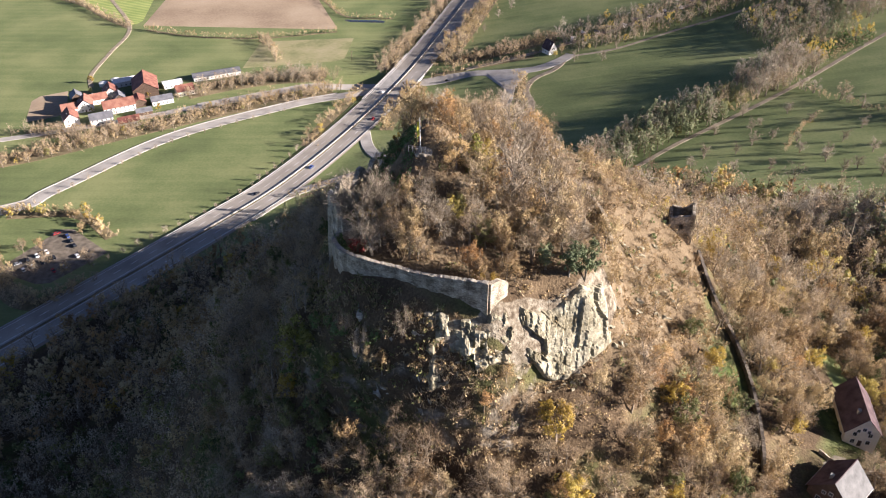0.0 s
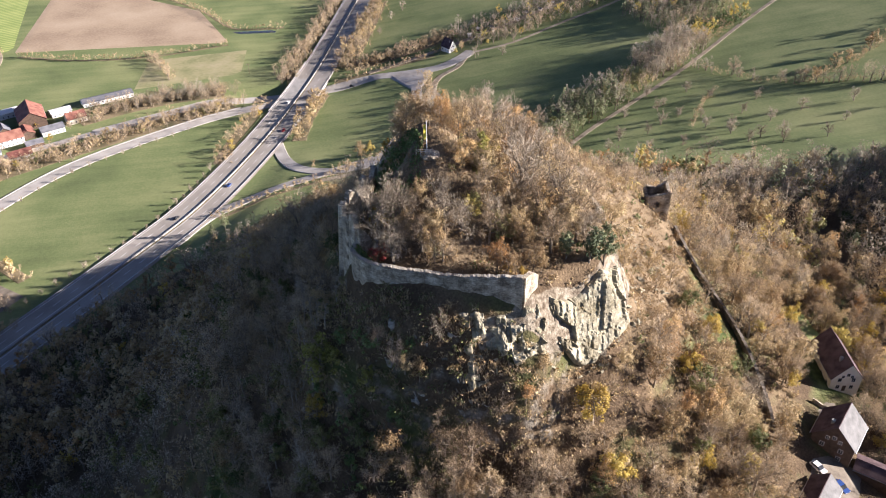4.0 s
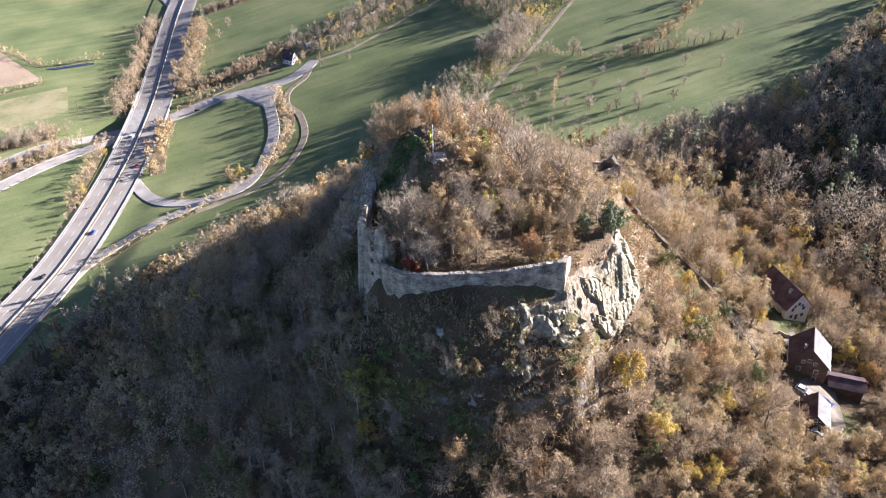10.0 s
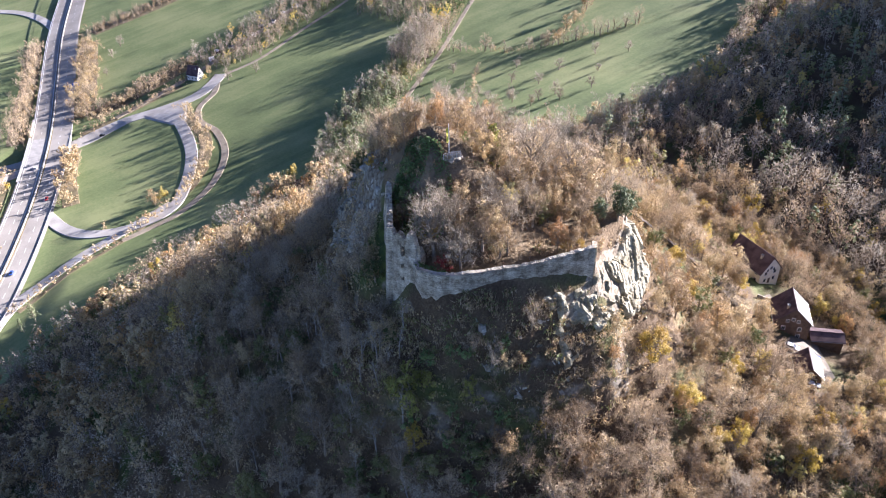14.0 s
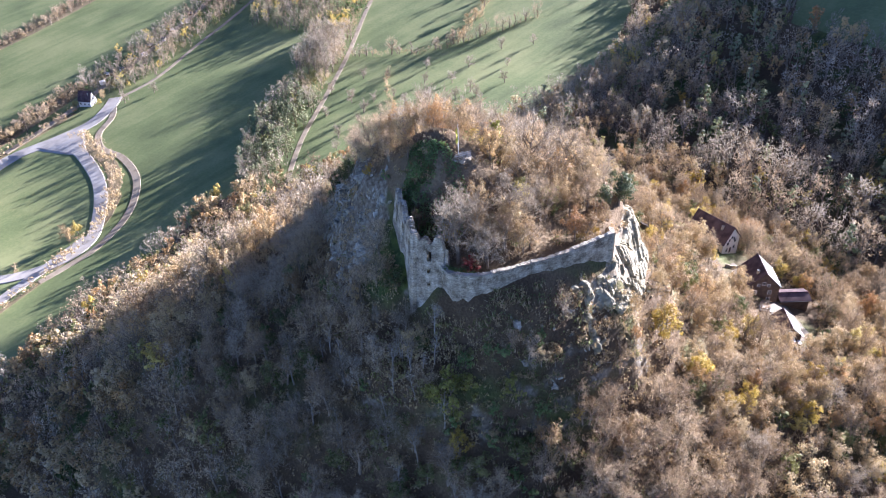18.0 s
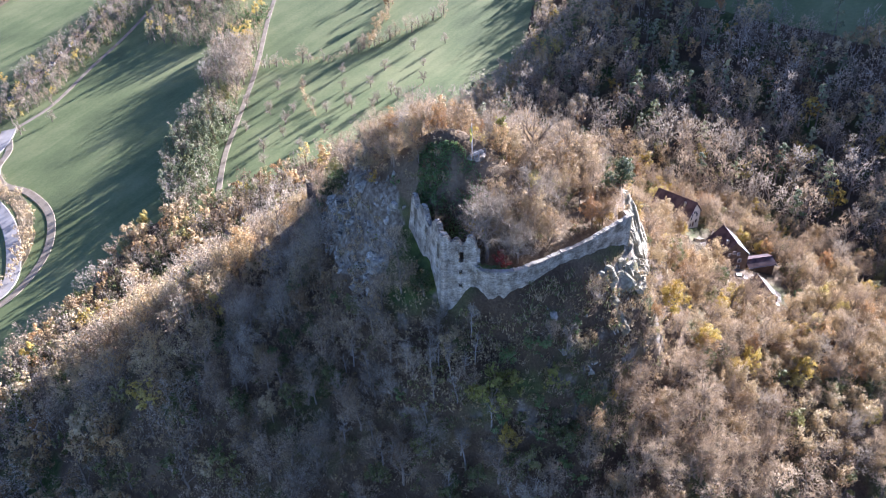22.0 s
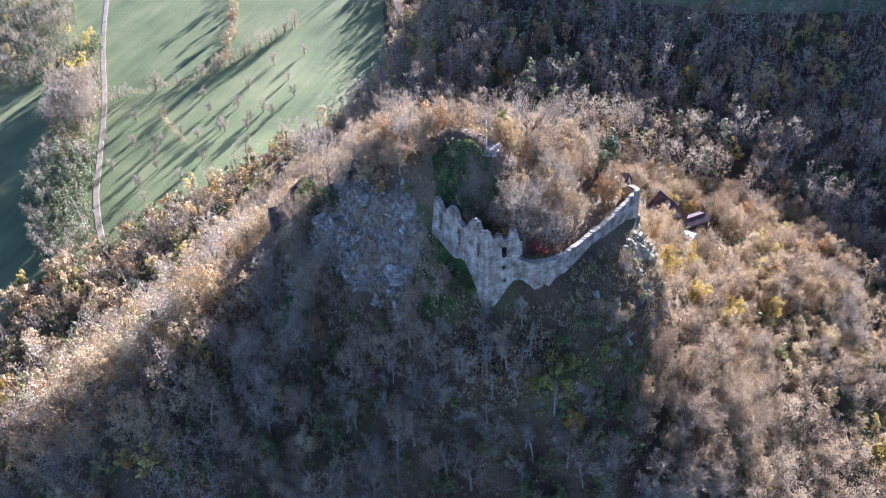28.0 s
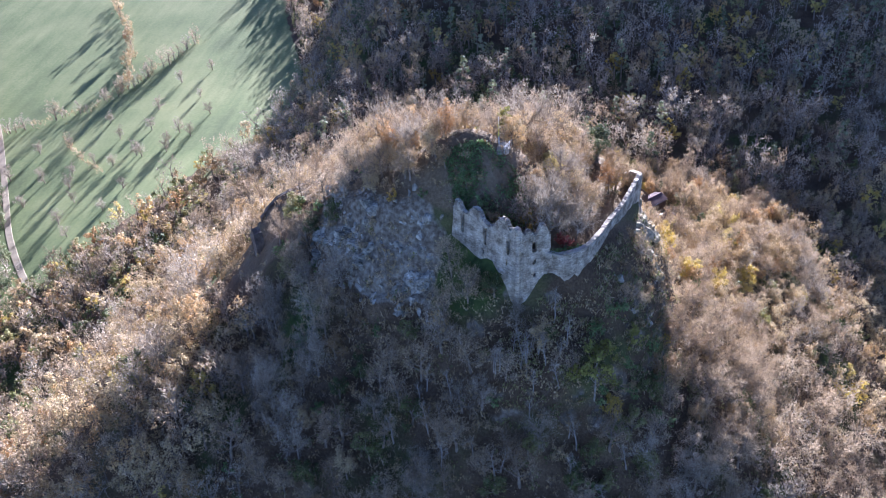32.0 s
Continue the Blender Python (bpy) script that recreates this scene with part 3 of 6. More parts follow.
sheet("pond", [(-104, 806), (-102, 797), (-60, 793), (-56, 802)], WATER, "narrow dark pond between the fields", category="water")
sheet("field_4", [(-330, 560), (-300, 575), (-318, 625), (-345, 610)], PLOUGH, "dark dug field beside the farm", category="ploughed field")

def deck(x, y):
    return 1.6 + 2.96 * float(np.logaddexp(0, (x + 15) / 20))


road = ribbon("motorway", MOTORWAY, 14.2, ASPHALT, "grey asphalt dual carriageway with a central barrier", lift=0.0, across=4, height=deck, skirt=1.5)
mw_line, mw_way = smooth_line([(*p, 0) for p in MOTORWAY], 6.0)


def along(name, offset, half, z0, z1, material, parent, label="", y0=-1e9, y1=1e9):
    """A wall, rail or line that keeps an offset from the motorway's middle."""
    s = Shape()
    rows = []
    for p, w in zip(mw_line, mw_way):
        if not y0 < p.y < y1:
            continue
        side = Vector((w.y, -w.x, 0))
        a, b = p + side * (offset - half), p + side * (offset + half)
        z = deck(p.x, p.y)
        rows.append(len(s.v))
        s.v += [(a.x, a.y, z + z0), (b.x, b.y, z + z0), (b.x, b.y, z + z1), (a.x, a.y, z + z1)]
    for i, k in zip(rows, rows[1:]):
        s.f += [(i + j, i + (j + 1) % 4, k + (j + 1) % 4, k + j) for j in range(4)]
    s.f += [(rows[0] + 3, rows[0] + 2, rows[0] + 1, rows[0]), tuple(rows[-1] + j for j in range(4))]
    return part(name, s, material, parent, label)


along("central_barrier", 0, 0.35, -0.2, 0.85, CONCRETE, road, "pale concrete central barrier")
along("median_strip", 0, 1.3, -0.3, 0.06, SCRUB_SOIL, road, "brown weedy strip under the central barrier")
for o in (-14.0, 14.0):
    along("guard_rail", o, 0.12, 0.35, 0.75, METAL, road, "galvanised guard rail")
for o in (-12.9, -2.2, 2.2, 12.9):
    along("edge_line", o, 0.14, 0.0, 0.012, PAINT, road, "white edge line")
for o in (-15.2, 15.2):
    along("bridge_parapet", o, 0.35, -1.4, 1.0, CONCRETE, road, "pale concrete bridge parapet", 590, 700)
along("bridge_deck", 0, 14.9, -1.3, -0.1, CONCRETE, road, "concrete bridge deck", 612, 664)
for i in range(0, len(mw_line) - 1, 2):
    p, w = mw_line[i], mw_way[i]
    for o in (-7.3, 7.3):
        q = p + Vector((w.y, -w.x, 0)) * o
        if i == 0 and o < 0:
            dash = Shape().box(-0.12, -2.6, -0.02, 0.12, 2.6, 0.014).mesh("lane_dash", PAINT)
        part("lane_dash", dash, None, road, m=pose(q.x, q.y, deck(q.x, q.y), 0, 0, math.degrees(math.atan2(-w.x, w.y))))

ribbon("slip_road", [(-124, 420), (-99, 453), (-60, 472), (-22, 485), (8, 493)], 3.8, ROAD_PALE, "pale slip road joining the motorway", 0.5)
ribbon("ramp_road", [(-66, 575), (-61, 548), (-55, 517), (-43, 496), (-18, 484), (6, 487), (26, 513), (43, 548), (52, 585), (55, 612), (53, 634)], 4.2, ROAD_PALE, "pale curving ramp road round a meadow", 0.45, 3.0)
ribbon("junction_road", [(-200, 592), (-150, 616), (-100, 638), (-45, 641), (-16, 644), (19, 645), (54, 637), (80, 635), (100, 645), (112, 656)], 5.6, ROAD_PALE, "pale junction road passing under the motorway bridge", 0.3)
sheet("junction_apron", [(33, 643), (50, 602), (60, 602), (76, 636)], ROAD_PALE, "pale asphalt apron of the road junction", 0.5, 4, "road")
ribbon("outer_path", [(106, 648), (94, 628), (76, 614), (67, 592), (69, 563), (60, 526), (37, 494), (9, 477), (-12, 474), (-31, 473)], 2.4, TRACK, "earthen path round the ramp", 0.25, 3.0)
ribbon("garden_path", [(112, 652), (150, 655), (203, 677), (253, 696), (330, 732)], 1.6, TRACK, "earthen path along the allotment gardens", 0.15, category="path")
ribbon("farm_road", [(-420, 500), (-300, 545), (-244, 569), (-200, 592)], 3.4, ROAD_PALE, "pale farm road past the hedges", 0.3)
ribbon("valley_road", [(-420, 380), (-288, 431), (-263, 459), (-208, 535), (-131, 590), (-87, 611), (-50, 622)], 5.4, ROAD_PALE, "pale country road lined with small trees", 0.3)
ribbon("exit_ramp", [(20, 838), (30, 880), (34, 920), (30, 960), (18, 1000), (-14, 1050)], 4.2, ROAD_PALE, "pale exit ramp leaving the motorway", 0.5)
ribbon("field_path", [(-302, 630), (-312, 658), (-314, 710), (-318, 780), (-368, 871), (-420, 960)], 1.8, TRACK, "pale earthen farm path", 0.3, category="path")
ribbon("hill_track", [(70, 365), (100, 402), (112, 422), (150, 458), (190, 487), (256, 534), (330, 592), (420, 655), (520, 720)], 1.7, TRACK, "pale earthen track beside a belt of trees", 0.15, category="track")
ribbon("railway", [(20, 655), (70, 668), (130, 690), (230, 735), (330, 790)], 2.6, TRACK, "brown railway bed between hedges", 0.5, category="railway")
sheet("car_park", [(-262, 366), (-226, 350), (-200, 384), (-238, 416)], SHADED_GROUND, "grey car park at the edge of the wood", 0.3, 6, "car park")
sheet("yard", [(77, 105), (90, 100), (103, 117), (90, 124)], SHADED_GROUND, "gravel yard between the houses", 0.25, 4, "yard")
sheet("terrace", [(97, 131), (104, 130), (107, 138), (99, 138)], SHADED_GROUND, "paved terrace beside the house", 0.35, 4, "terrace")
sheet("lawn", [(113, 158), (120, 158), (121, 178), (112, 180)], GRASS_LIGHT, "small bright lawn behind the house", 0.3, 4, "lawn")


edge_line, edge_way = smooth_line([(-420, 380, 0), (-288, 431, 0), (-263, 459, 0), (-208, 535, 0), (-131, 590, 0), (-87, 611, 0)], 6)
road_wall = thing("roadside_wall", "low pale concrete wall along the country road", "wall")
for (p, w), (p2, w2) in zip(zip(edge_line, edge_way), zip(edge_line[1:], edge_way[1:])):
    a, b = p + Vector((-w.y, w.x, 0)) * 6.3, p2 + Vector((-w2.y, w2.x, 0)) * 6.3
    za, zb = ground_at(a.x, a.y), ground_at(b.x, b.y)
    n_ = Vector((-w.y, w.x, 0)) * 0.3
    part("wall_section", Shape().prism([(-1, -0.4), (1, -0.4), (1, 0.75), (-1, 0.75)], 0, 1, lambda u, v, q, a=a, b=b, n_=n_, za=za, zb=zb: tuple(a.lerp(b, q) + n_ * u + Vector((0, 0, za + (zb - za) * q + v)))), CONCRETE, road_wall)
for x, y in ((-54, 674), (-50, 655), (44, 671), (-84, 690), (96, 690)):
    mast = thing("power_pole", "wooden power pole with a crossarm beside the railway", "power pole", pose(x, y, ground_at(x, y), 0, 0, 20), "power poles")
    part("pole", Shape().tube([(0, 0, -0.5), (0, 0, 9.5)], [0.2, 0.13], 8), TIMBER, mast)
    part("crossarm", Shape().box(-1.5, -0.1, 8.7, 1.5, 0.1, 8.95), TIMBER, mast)
    for o in (-1.3, 0, 1.3):
        part("insulator", Shape().tube([(o, 0, 8.95), (o, 0, 9.3)], [0.09, 0.06], 6), FRAME_WHITE, mast)


# ---- trees ----
def unit(rng, up=0.0):
    v = rng.normal(size=3)
    v[2] += up
    return v / np.linalg.norm(v)


def slivers(base, way, length, width, rng, face=None):
    """Thin tapering twigs: one triangle each."""
    k = len(base)
    side = np.cross(way, rng.normal(size=(k, 3)) if face is None else face + rng.normal(size=(k, 3)) * 0.25)
    side /= np.linalg.norm(side, axis=1, keepdims=True) + 1e-9
    tri = np.stack([base - side * width[:, None] / 2, base + side * width[:, None] / 2, base + way * length[:, None]], 1)
    return tri.reshape(-1, 3)


def leaves(centre, size, rng, face=None):
    """Small bent leaf clumps: two triangles each."""
    k = len(centre)
    a = rng.normal(size=(k, 3)) if face is None else np.cross(face + rng.normal(size=(k, 3)) * 0.4, rng.normal(size=(k, 3)))
    a /= np.linalg.norm(a, axis=1, keepdims=True)
    b = np.cross(a, rng.normal(size=(k, 3)) if face is None else face + rng.normal(size=(k, 3)) * 0.3)
    b /= np.linalg.norm(b, axis=1, keepdims=True) + 1e-9
    n = np.cross(a, b)
    s = size[:, None]
    p0, p1 = centre - a * s * 0.6, centre + a * s * 0.6
    q0, q1 = centre + b * s * 0.42 + n * s * 0.18, centre - b * s * 0.42 + n * s * 0.18
    return np.stack([p0, q0, p1, p1, q1, p0], 1).reshape(-1, 3)


def tree_parts(seed, H=11.0, R=4.0, limbs=8, subs=3, twigs=700, leafs=0, twig_w=0.09, leaf_s=0.45, low=0.3, girth=0.22, fine=True, style="broad", lobe=0.26, twig_l=1.0):
    """Arrays of triangles for the trunk with its limbs, the twigs and the leaves of one tree that stands at the origin."""
    rng = np.random.default_rng(seed)
    s = Shape()
    lean = rng.normal(size=2) * 0.05 * H
    top = 0.66 if style == "broad" else 0.96
    trunk = [np.array([lean[0] * f * f + 0.1 * rng.normal() * (f > 0), lean[1] * f * f + 0.1 * rng.normal() * (f > 0), H * f * top - 0.9 * (f == 0)]) for f in (0, 0.25, 0.5, 0.75, 1)]
    s.tube(trunk, [girth * 1.3, girth, girth * 0.8, girth * 0.55, girth * 0.25], 6 if fine else 4, False)
    ends, ways = [], []
    for i in range(limbs):
        f = low + (1 - low) * (i + rng.random()) / limbs
        k = min(3, int(f * 4))
        start = trunk[k] + (trunk[k + 1] - trunk[k]) * (f * 4 - k)
        az = i * 2.4 + rng.normal() * 0.4
        if style == "broad":
            el = 0.35 + 0.75 * f + rng.normal() * 0.12
            ln = R * (1.05 - 0.25 * f) * (0.8 + 0.35 * rng.random())
        else:
            el = -0.1 + 0.25 * f
            ln = R * (1.05 - f) * (0.8 + 0.4 * rng.random()) + 0.25
        d = np.array([math.cos(az) * math.cos(el), math.sin(az) * math.cos(el), math.sin(el)])
        mid = start + d * ln * 0.5 + rng.normal(size=3) * 0.08 * R
        end = start + d * ln + np.array([0, 0, 0.10 * ln if style == "broad" else -0.05 * ln])
        s.tube([start, mid, end], [girth * 0.45, girth * 0.3, girth * 0.1], 4 if fine else 3, False)
        for q, wt in ((start * 0.3 + mid * 0.7, 1), (mid, 1), ((mid + end) / 2, 2), (end, 2)):
            ends += [q] * wt
            ways += [d] * wt
        for _ in range(subs):
            g = 0.25 + 0.7 * rng.random()
            b0 = mid + (end - mid) * (g * 2 - 1) if g > 0.5 else start + (mid - start) * g * 2
            d2 = d * 0.6 + unit(rng, 0.5) * 0.8
            d2 /= np.linalg.norm(d2)
            b1 = b0 + d2 * R * (0.28 + 0.3 * rng.random())
            s.tube([b0, (b0 + b1) / 2 + rng.normal(size=3) * 0.1, b1], [girth * 0.24, girth * 0.16, girth * 0.08], 3, False)
            ends += [(b0 + b1) / 2, b1, b1]
            ways += [d2] * 3
    wood = []
    for f in s.f:
        for k in range(1, len(f) - 1):
            wood += [s.v[f[0]], s.v[f[k]], s.v[f[k + 1]]]
    ends, ways = np.array(ends), np.array(ways)
    out = {"wood": np.array(wood)}
    core = ends.mean(axis=0)

    def on_lobes(k, spread_):
        """Places on the outer sides of the crown's lobes, one lobe at each branch end, with the way out of the lobe."""
        pick = rng.integers(0, len(ends), k)
        out_ = ends[pick] - core
        out_ /= np.linalg.norm(out_, axis=1, keepdims=True) + 1e-9
        u = rng.normal(size=(k, 3)) * 0.75 + out_ * 0.8 + np.array([0, 0, 0.45])
        u /= np.linalg.norm(u, axis=1, keepdims=True)
        return ends[pick] + u * (R * spread_ * (0.45 + 0.65 * rng.random(k)))[:, None], u

    if twigs:
        base, u = on_lobes(twigs, lobe * 0.8)
        way = u * 0.7 + rng.normal(size=(twigs, 3)) * 0.5 + np.array([0, 0, 0.2])
        way /= np.linalg.norm(way, axis=1, keepdims=True)
        out["twig"] = slivers(base, way, twig_l * R * (0.12 + 0.2 * rng.random(twigs)), twig_w * (0.6 + 0.8 * rng.random(twigs)), rng, u)
    if leafs:
        centre, u = on_lobes(leafs, lobe)
        out["leaf"] = leaves(centre, leaf_s * (0.6 + 0.8 * rng.random(leafs)), rng, u)
    return out


def tri_mesh(name, arrays, materials, tones=None):
    """One mesh from triangle arrays, one material each; tones are values for the corners."""
    pts = np.concatenate(arrays)
    me = bpy.data.meshes.new(name)
    k = len(pts) // 3
    me.vertices.add(len(pts))
    me.vertices.foreach_set("co", pts.astype(np.float32).ravel())
    me.loops.add(len(pts))
    me.loops.foreach_set("vertex_index", np.arange(len(pts), dtype=np.int32))
    me.polygons.add(k)
    me.polygons.foreach_set("loop_start", np.arange(0, len(pts), 3, dtype=np.int32))
    me.polygons.foreach_set("material_index", np.concatenate([np.full(len(a) // 3, i, np.int32) for i, a in enumerate(arrays)]))
    for m in materials:
        me.materials.append(m)
    if tones is not None:
        me.attributes.new("tree_tone", "FLOAT", "POINT").data.foreach_set("value", tones.astype(np.float32))
    me.update(calc_edges=True)
    return me


KINDS = {
    "bare_tree": dict(opts=dict(H=10.5, R=4.4, limbs=9, subs=7, twigs=1300, twig_w=0.075, girth=0.30), leaf=None, twig=TWIG, label="bare brown deciduous tree with fine twigs", category="tree"),
    "grey_tree": dict(opts=dict(H=12, R=4.8, limbs=10, subs=7, twigs=1400, twig_w=0.075, girth=0.32), leaf=None, twig=TWIG_GREY, label="bare grey deciduous tree with spreading limbs", category="tree"),
    "russet_tree": dict(opts=dict(H=9.5, R=3.9, limbs=9, subs=5, twigs=350, leafs=1700, leaf_s=0.27), leaf=RUSSET, twig=TWIG, label="oak with withered russet leaves", category="tree"),
    "orange_tree": dict(opts=dict(H=9.5, R=3.6, limbs=9, subs=5, twigs=200, leafs=1700, leaf_s=0.28), leaf=ORANGE, twig=TWIG, label="tree in bright orange-brown autumn leaf", category="tree"),
    "golden_tree": dict(opts=dict(H=8.5, R=3.3, limbs=8, subs=3, twigs=120, leafs=1400, leaf_s=0.32), leaf=GOLD, twig=TWIG, label="small tree with golden autumn leaves", category="tree"),
    "olive_tree": dict(opts=dict(H=7.5, R=3.2, limbs=8, subs=3, twigs=250, leafs=1400, leaf_s=0.32, low=0.2), leaf=OLIVE, twig=TWIG, label="broadleaf tree still in dull green leaf", category="tree"),
    "pine_tree": dict(opts=dict(H=13, R=2.9, limbs=28, subs=2, twigs=160, leafs=1000, leaf_s=0.42, low=0.25, style="conifer", lobe=0.2), leaf=NEEDLE, twig=TWIG, label="tall dark green pine", category="pine tree"),
    "mountain_pine": dict(opts=dict(H=7.5, R=2.9, limbs=11, subs=4, twigs=150, leafs=1000, leaf_s=0.42, low=0.35), leaf=NEEDLE, twig=TWIG, label="low spreading green pine on the cliff edge", category="pine tree"),
    "orchard_tree": dict(opts=dict(H=7.5, R=3.4, limbs=9, subs=4, twigs=420, twig_w=0.2, girth=0.3, low=0.25), leaf=None, twig=TWIG_GREY, label="bare old fruit tree with a rounded crown", category="tree"),
    "slender_tree": dict(opts=dict(H=12, R=2.3, limbs=26, subs=2, twigs=120, leafs=1300, leaf_s=0.42, low=0.12, style="conifer"), leaf=YELLOW_GREEN, twig=TWIG, label="slender tree in yellow-green leaf on the summit", category="tree"),
    "stem_tree": dict(opts=dict(H=13, R=2.3, limbs=9, subs=2, twigs=320, twig_w=0.08, girth=0.2, low=0.45), leaf=None, twig=TWIG_GREY, wood=PALE_BARK, label="slender bare ash with a pale straight stem", category="tree"),
    "bright_shrub": dict(opts=dict(H=4.2, R=1.9, limbs=9, subs=3, twigs=120, low=0.05, girth=0.08, leafs=700, leaf_s=0.3), leaf=YELLOW_GREEN, twig=TWIG, label="shrub in bright yellow-green leaf on the steep flank", category="shrub"),
    "shrub": dict(opts=dict(H=3.2, R=1.9, limbs=8, subs=3, twigs=420, twig_w=0.06, low=0.02, girth=0.07, leafs=200, leaf_s=0.26), leaf=RUSSET, twig=TWIG, label="low brown twiggy shrub", category="shrub"),
    "red_shrub": dict(opts=dict(H=3.4, R=2.0, limbs=8, subs=3, twigs=150, low=0.02, girth=0.07, leafs=700, leaf_s=0.26), leaf=CRIMSON, twig=TWIG, label="crimson-leaved shrub behind the castle wall", category="shrub"),
    "green_shrub": dict(opts=dict(H=3.0, R=1.8, limbs=8, subs=3, twigs=150, low=0.02, girth=0.07, leafs=560, leaf_s=0.32), leaf=IVY, twig=TWIG, label="low green ivy-clad shrub", category="shrub"),
}
MID_OPTS = {"bare_tree": dict(limbs=8, subs=2, twigs=460, twig_w=0.17, twig_l=0.7, fine=False, lobe=0.32), "grey_tree": dict(limbs=8, subs=2, twigs=460, twig_w=0.17, twig_l=0.7, fine=False, lobe=0.32),
            "russet_tree": dict(limbs=8, subs=1, twigs=90, twig_w=0.12, leafs=560, leaf_s=0.36, fine=False, lobe=0.32), "orange_tree": dict(limbs=8, subs=1, twigs=60, twig_w=0.12, leafs=560, leaf_s=0.36, fine=False, lobe=0.32)}
FAR_OPTS = {"bare_tree": dict(limbs=7, subs=0, twigs=220, twig_w=0.29, twig_l=0.55, fine=False, lobe=0.38), "grey_tree": dict(limbs=7, subs=0, twigs=220, twig_w=0.29, twig_l=0.55, fine=False, lobe=0.38),
            "russet_tree": dict(limbs=6, subs=0, twigs=40, twig_w=0.2, leafs=170, leaf_s=0.75, fine=False, lobe=0.36), "orange_tree": dict(limbs=6, subs=0, twigs=40, twig_w=0.2, leafs=170, leaf_s=0.75, fine=False, lobe=0.36),
            "golden_tree": dict(limbs=6, subs=0, twigs=30, leafs=150, leaf_s=0.75, fine=False, lobe=0.36),
            "olive_tree": dict(limbs=6, subs=0, twigs=30, leafs=150, leaf_s=0.75, fine=False, lobe=0.36), "orchard_tree": dict(limbs=5, subs=0, twigs=190, twig_w=0.26, twig_l=0.6, fine=False, lobe=0.36), "mountain_pine": dict(limbs=6, subs=0, twigs=20, leafs=270, leaf_s=0.52, fine=False, lobe=0.36), "pine_tree": dict(limbs=14, subs=0, twigs=20, twig_w=0.16, leafs=240, leaf_s=0.62, fine=False, lobe=0.24),
            "shrub": dict(limbs=3, subs=0, twigs=50, twig_w=0.18, leafs=30, leaf_s=0.42, fine=False, lobe=0.36), "green_shrub": dict(limbs=3, subs=0, twigs=20, leafs=100, leaf_s=0.5, fine=False, lobe=0.36)}
near_models, far_models = {}, {}
for ki, (kind, d) in enumerate(KINDS.items()):
    models = []
    for v in range(5):
        p = tree_parts(100 * ki + v, **d["opts"])
        arrays, mats = [], []
        for key, m in (("twig", d["twig"]), ("leaf", d["leaf"])):
            if key in p and m:
                arrays.append(p[key])
                mats.append(m)
        models.append((tri_mesh("trunk", [p["wood"]], [d.get("wood", BARK)]), tri_mesh("crown", arrays, mats)))
    near_models[kind] = models
    if kind not in FAR_OPTS:
        continue
    far_models[kind] = [tree_parts(1000 + 100 * ki + v, **{**d["opts"], **FAR_OPTS[kind]}) for v in range(6)]
    if kind in MID_OPTS:
        far_models[kind + " mid"] = [tree_parts(3000 + 100 * ki + v, **{**d["opts"], **MID_OPTS[kind]}) for v in range(6)]

far_batch = {}


def plant(kind, x, y, size=1.0, near=True, rng=random, group="", sink=0.0):
    """Sets one tree: an own thing where it is near, else a share of the joined wood."""
    z = ground_at(x, y) - sink
    turn = rng.uniform(0, 360)
    if not near:
        far_batch.setdefault(kind + " mid" if kind in MID_OPTS and -60 < x < 235 and y < 335 else kind, []).append((x, y, z, radians(turn), size * rng.uniform(0.85, 1.2)))
        return
    d = KINDS[kind]
    trunk, crown = rng.choice(near_models[kind])
    root = thing(kind, d["label"], d["category"], pose(x, y, z, rng.gauss(0, 3), rng.gauss(0, 3), turn) @ Matrix.Diagonal((size, size, size * rng.uniform(0.88, 1.15), 1)), group)
    part("trunk", trunk, None, root)
    part("crown", crown, None, root)


def flush_far(name, label, category):
    """Joins all far trees set so far into one mesh."""
    arrays = {}
    rng = np.random.default_rng(7)
    for kind, places in far_batch.items():
        pl = np.array(places)
        which = rng.integers(0, 6, len(pl))
        kind_, models_ = kind.split(" ")[0], far_models[kind]
        for v, model in enumerate(models_):
            q = pl[which == v]
            if not len(q):
                continue
            c, s = np.cos(q[:, 3]) * q[:, 4], np.sin(q[:, 3]) * q[:, 4]
            tone = rng.uniform(-0.5, 0.5, len(q))
            for key, m in (("wood", BARK), ("twig", KINDS[kind_]["twig"]), ("leaf", KINDS[kind_]["leaf"])):
                if key not in model or m is None:
                    continue
                p = model[key]
                out = np.empty((len(q), len(p), 3), np.float32)
                out[..., 0] = q[:, None, 0] + c[:, None] * p[None, :, 0] - s[:, None] * p[None, :, 1]
                out[..., 1] = q[:, None, 1] + s[:, None] * p[None, :, 0] + c[:, None] * p[None, :, 1]
                out[..., 2] = q[:, None, 2] + q[:, 4][:, None] * p[None, :, 2]
                entry = arrays.setdefault(m.name, (m, [], []))
                entry[1].append(out.reshape(-1, 3))
                entry[2].append(np.repeat(tone, len(p)))
    far_batch.clear()
    ob = new(name, tri_mesh(name, [np.concatenate(a) for _, a, _ in arrays.values()], [m for m, _, _ in arrays.values()], np.concatenate([np.concatenate(t) for _, _, t in arrays.values()])))
    return tagged(ob, label, category, kind="stuff")


def weighted(rng, table):
    r = rng.random() * sum(w for _, w in table)
    for k, w in table:
        r -= w
        if r <= 0:
            return k
    return table[0][0]


def spread(rng, x0, x1, y0, y1, gap):
    """Places on a jittered grid."""
    y = y0
    row = 0
    while y < y1:
        x = x0 + (row % 2) * gap / 2
        while x < x1:
            yield x + rng.uniform(-0.42, 0.42) * gap, y + rng.uniform(-0.42, 0.42) * gap
            x += gap
        y += gap * 0.87
        row += 1


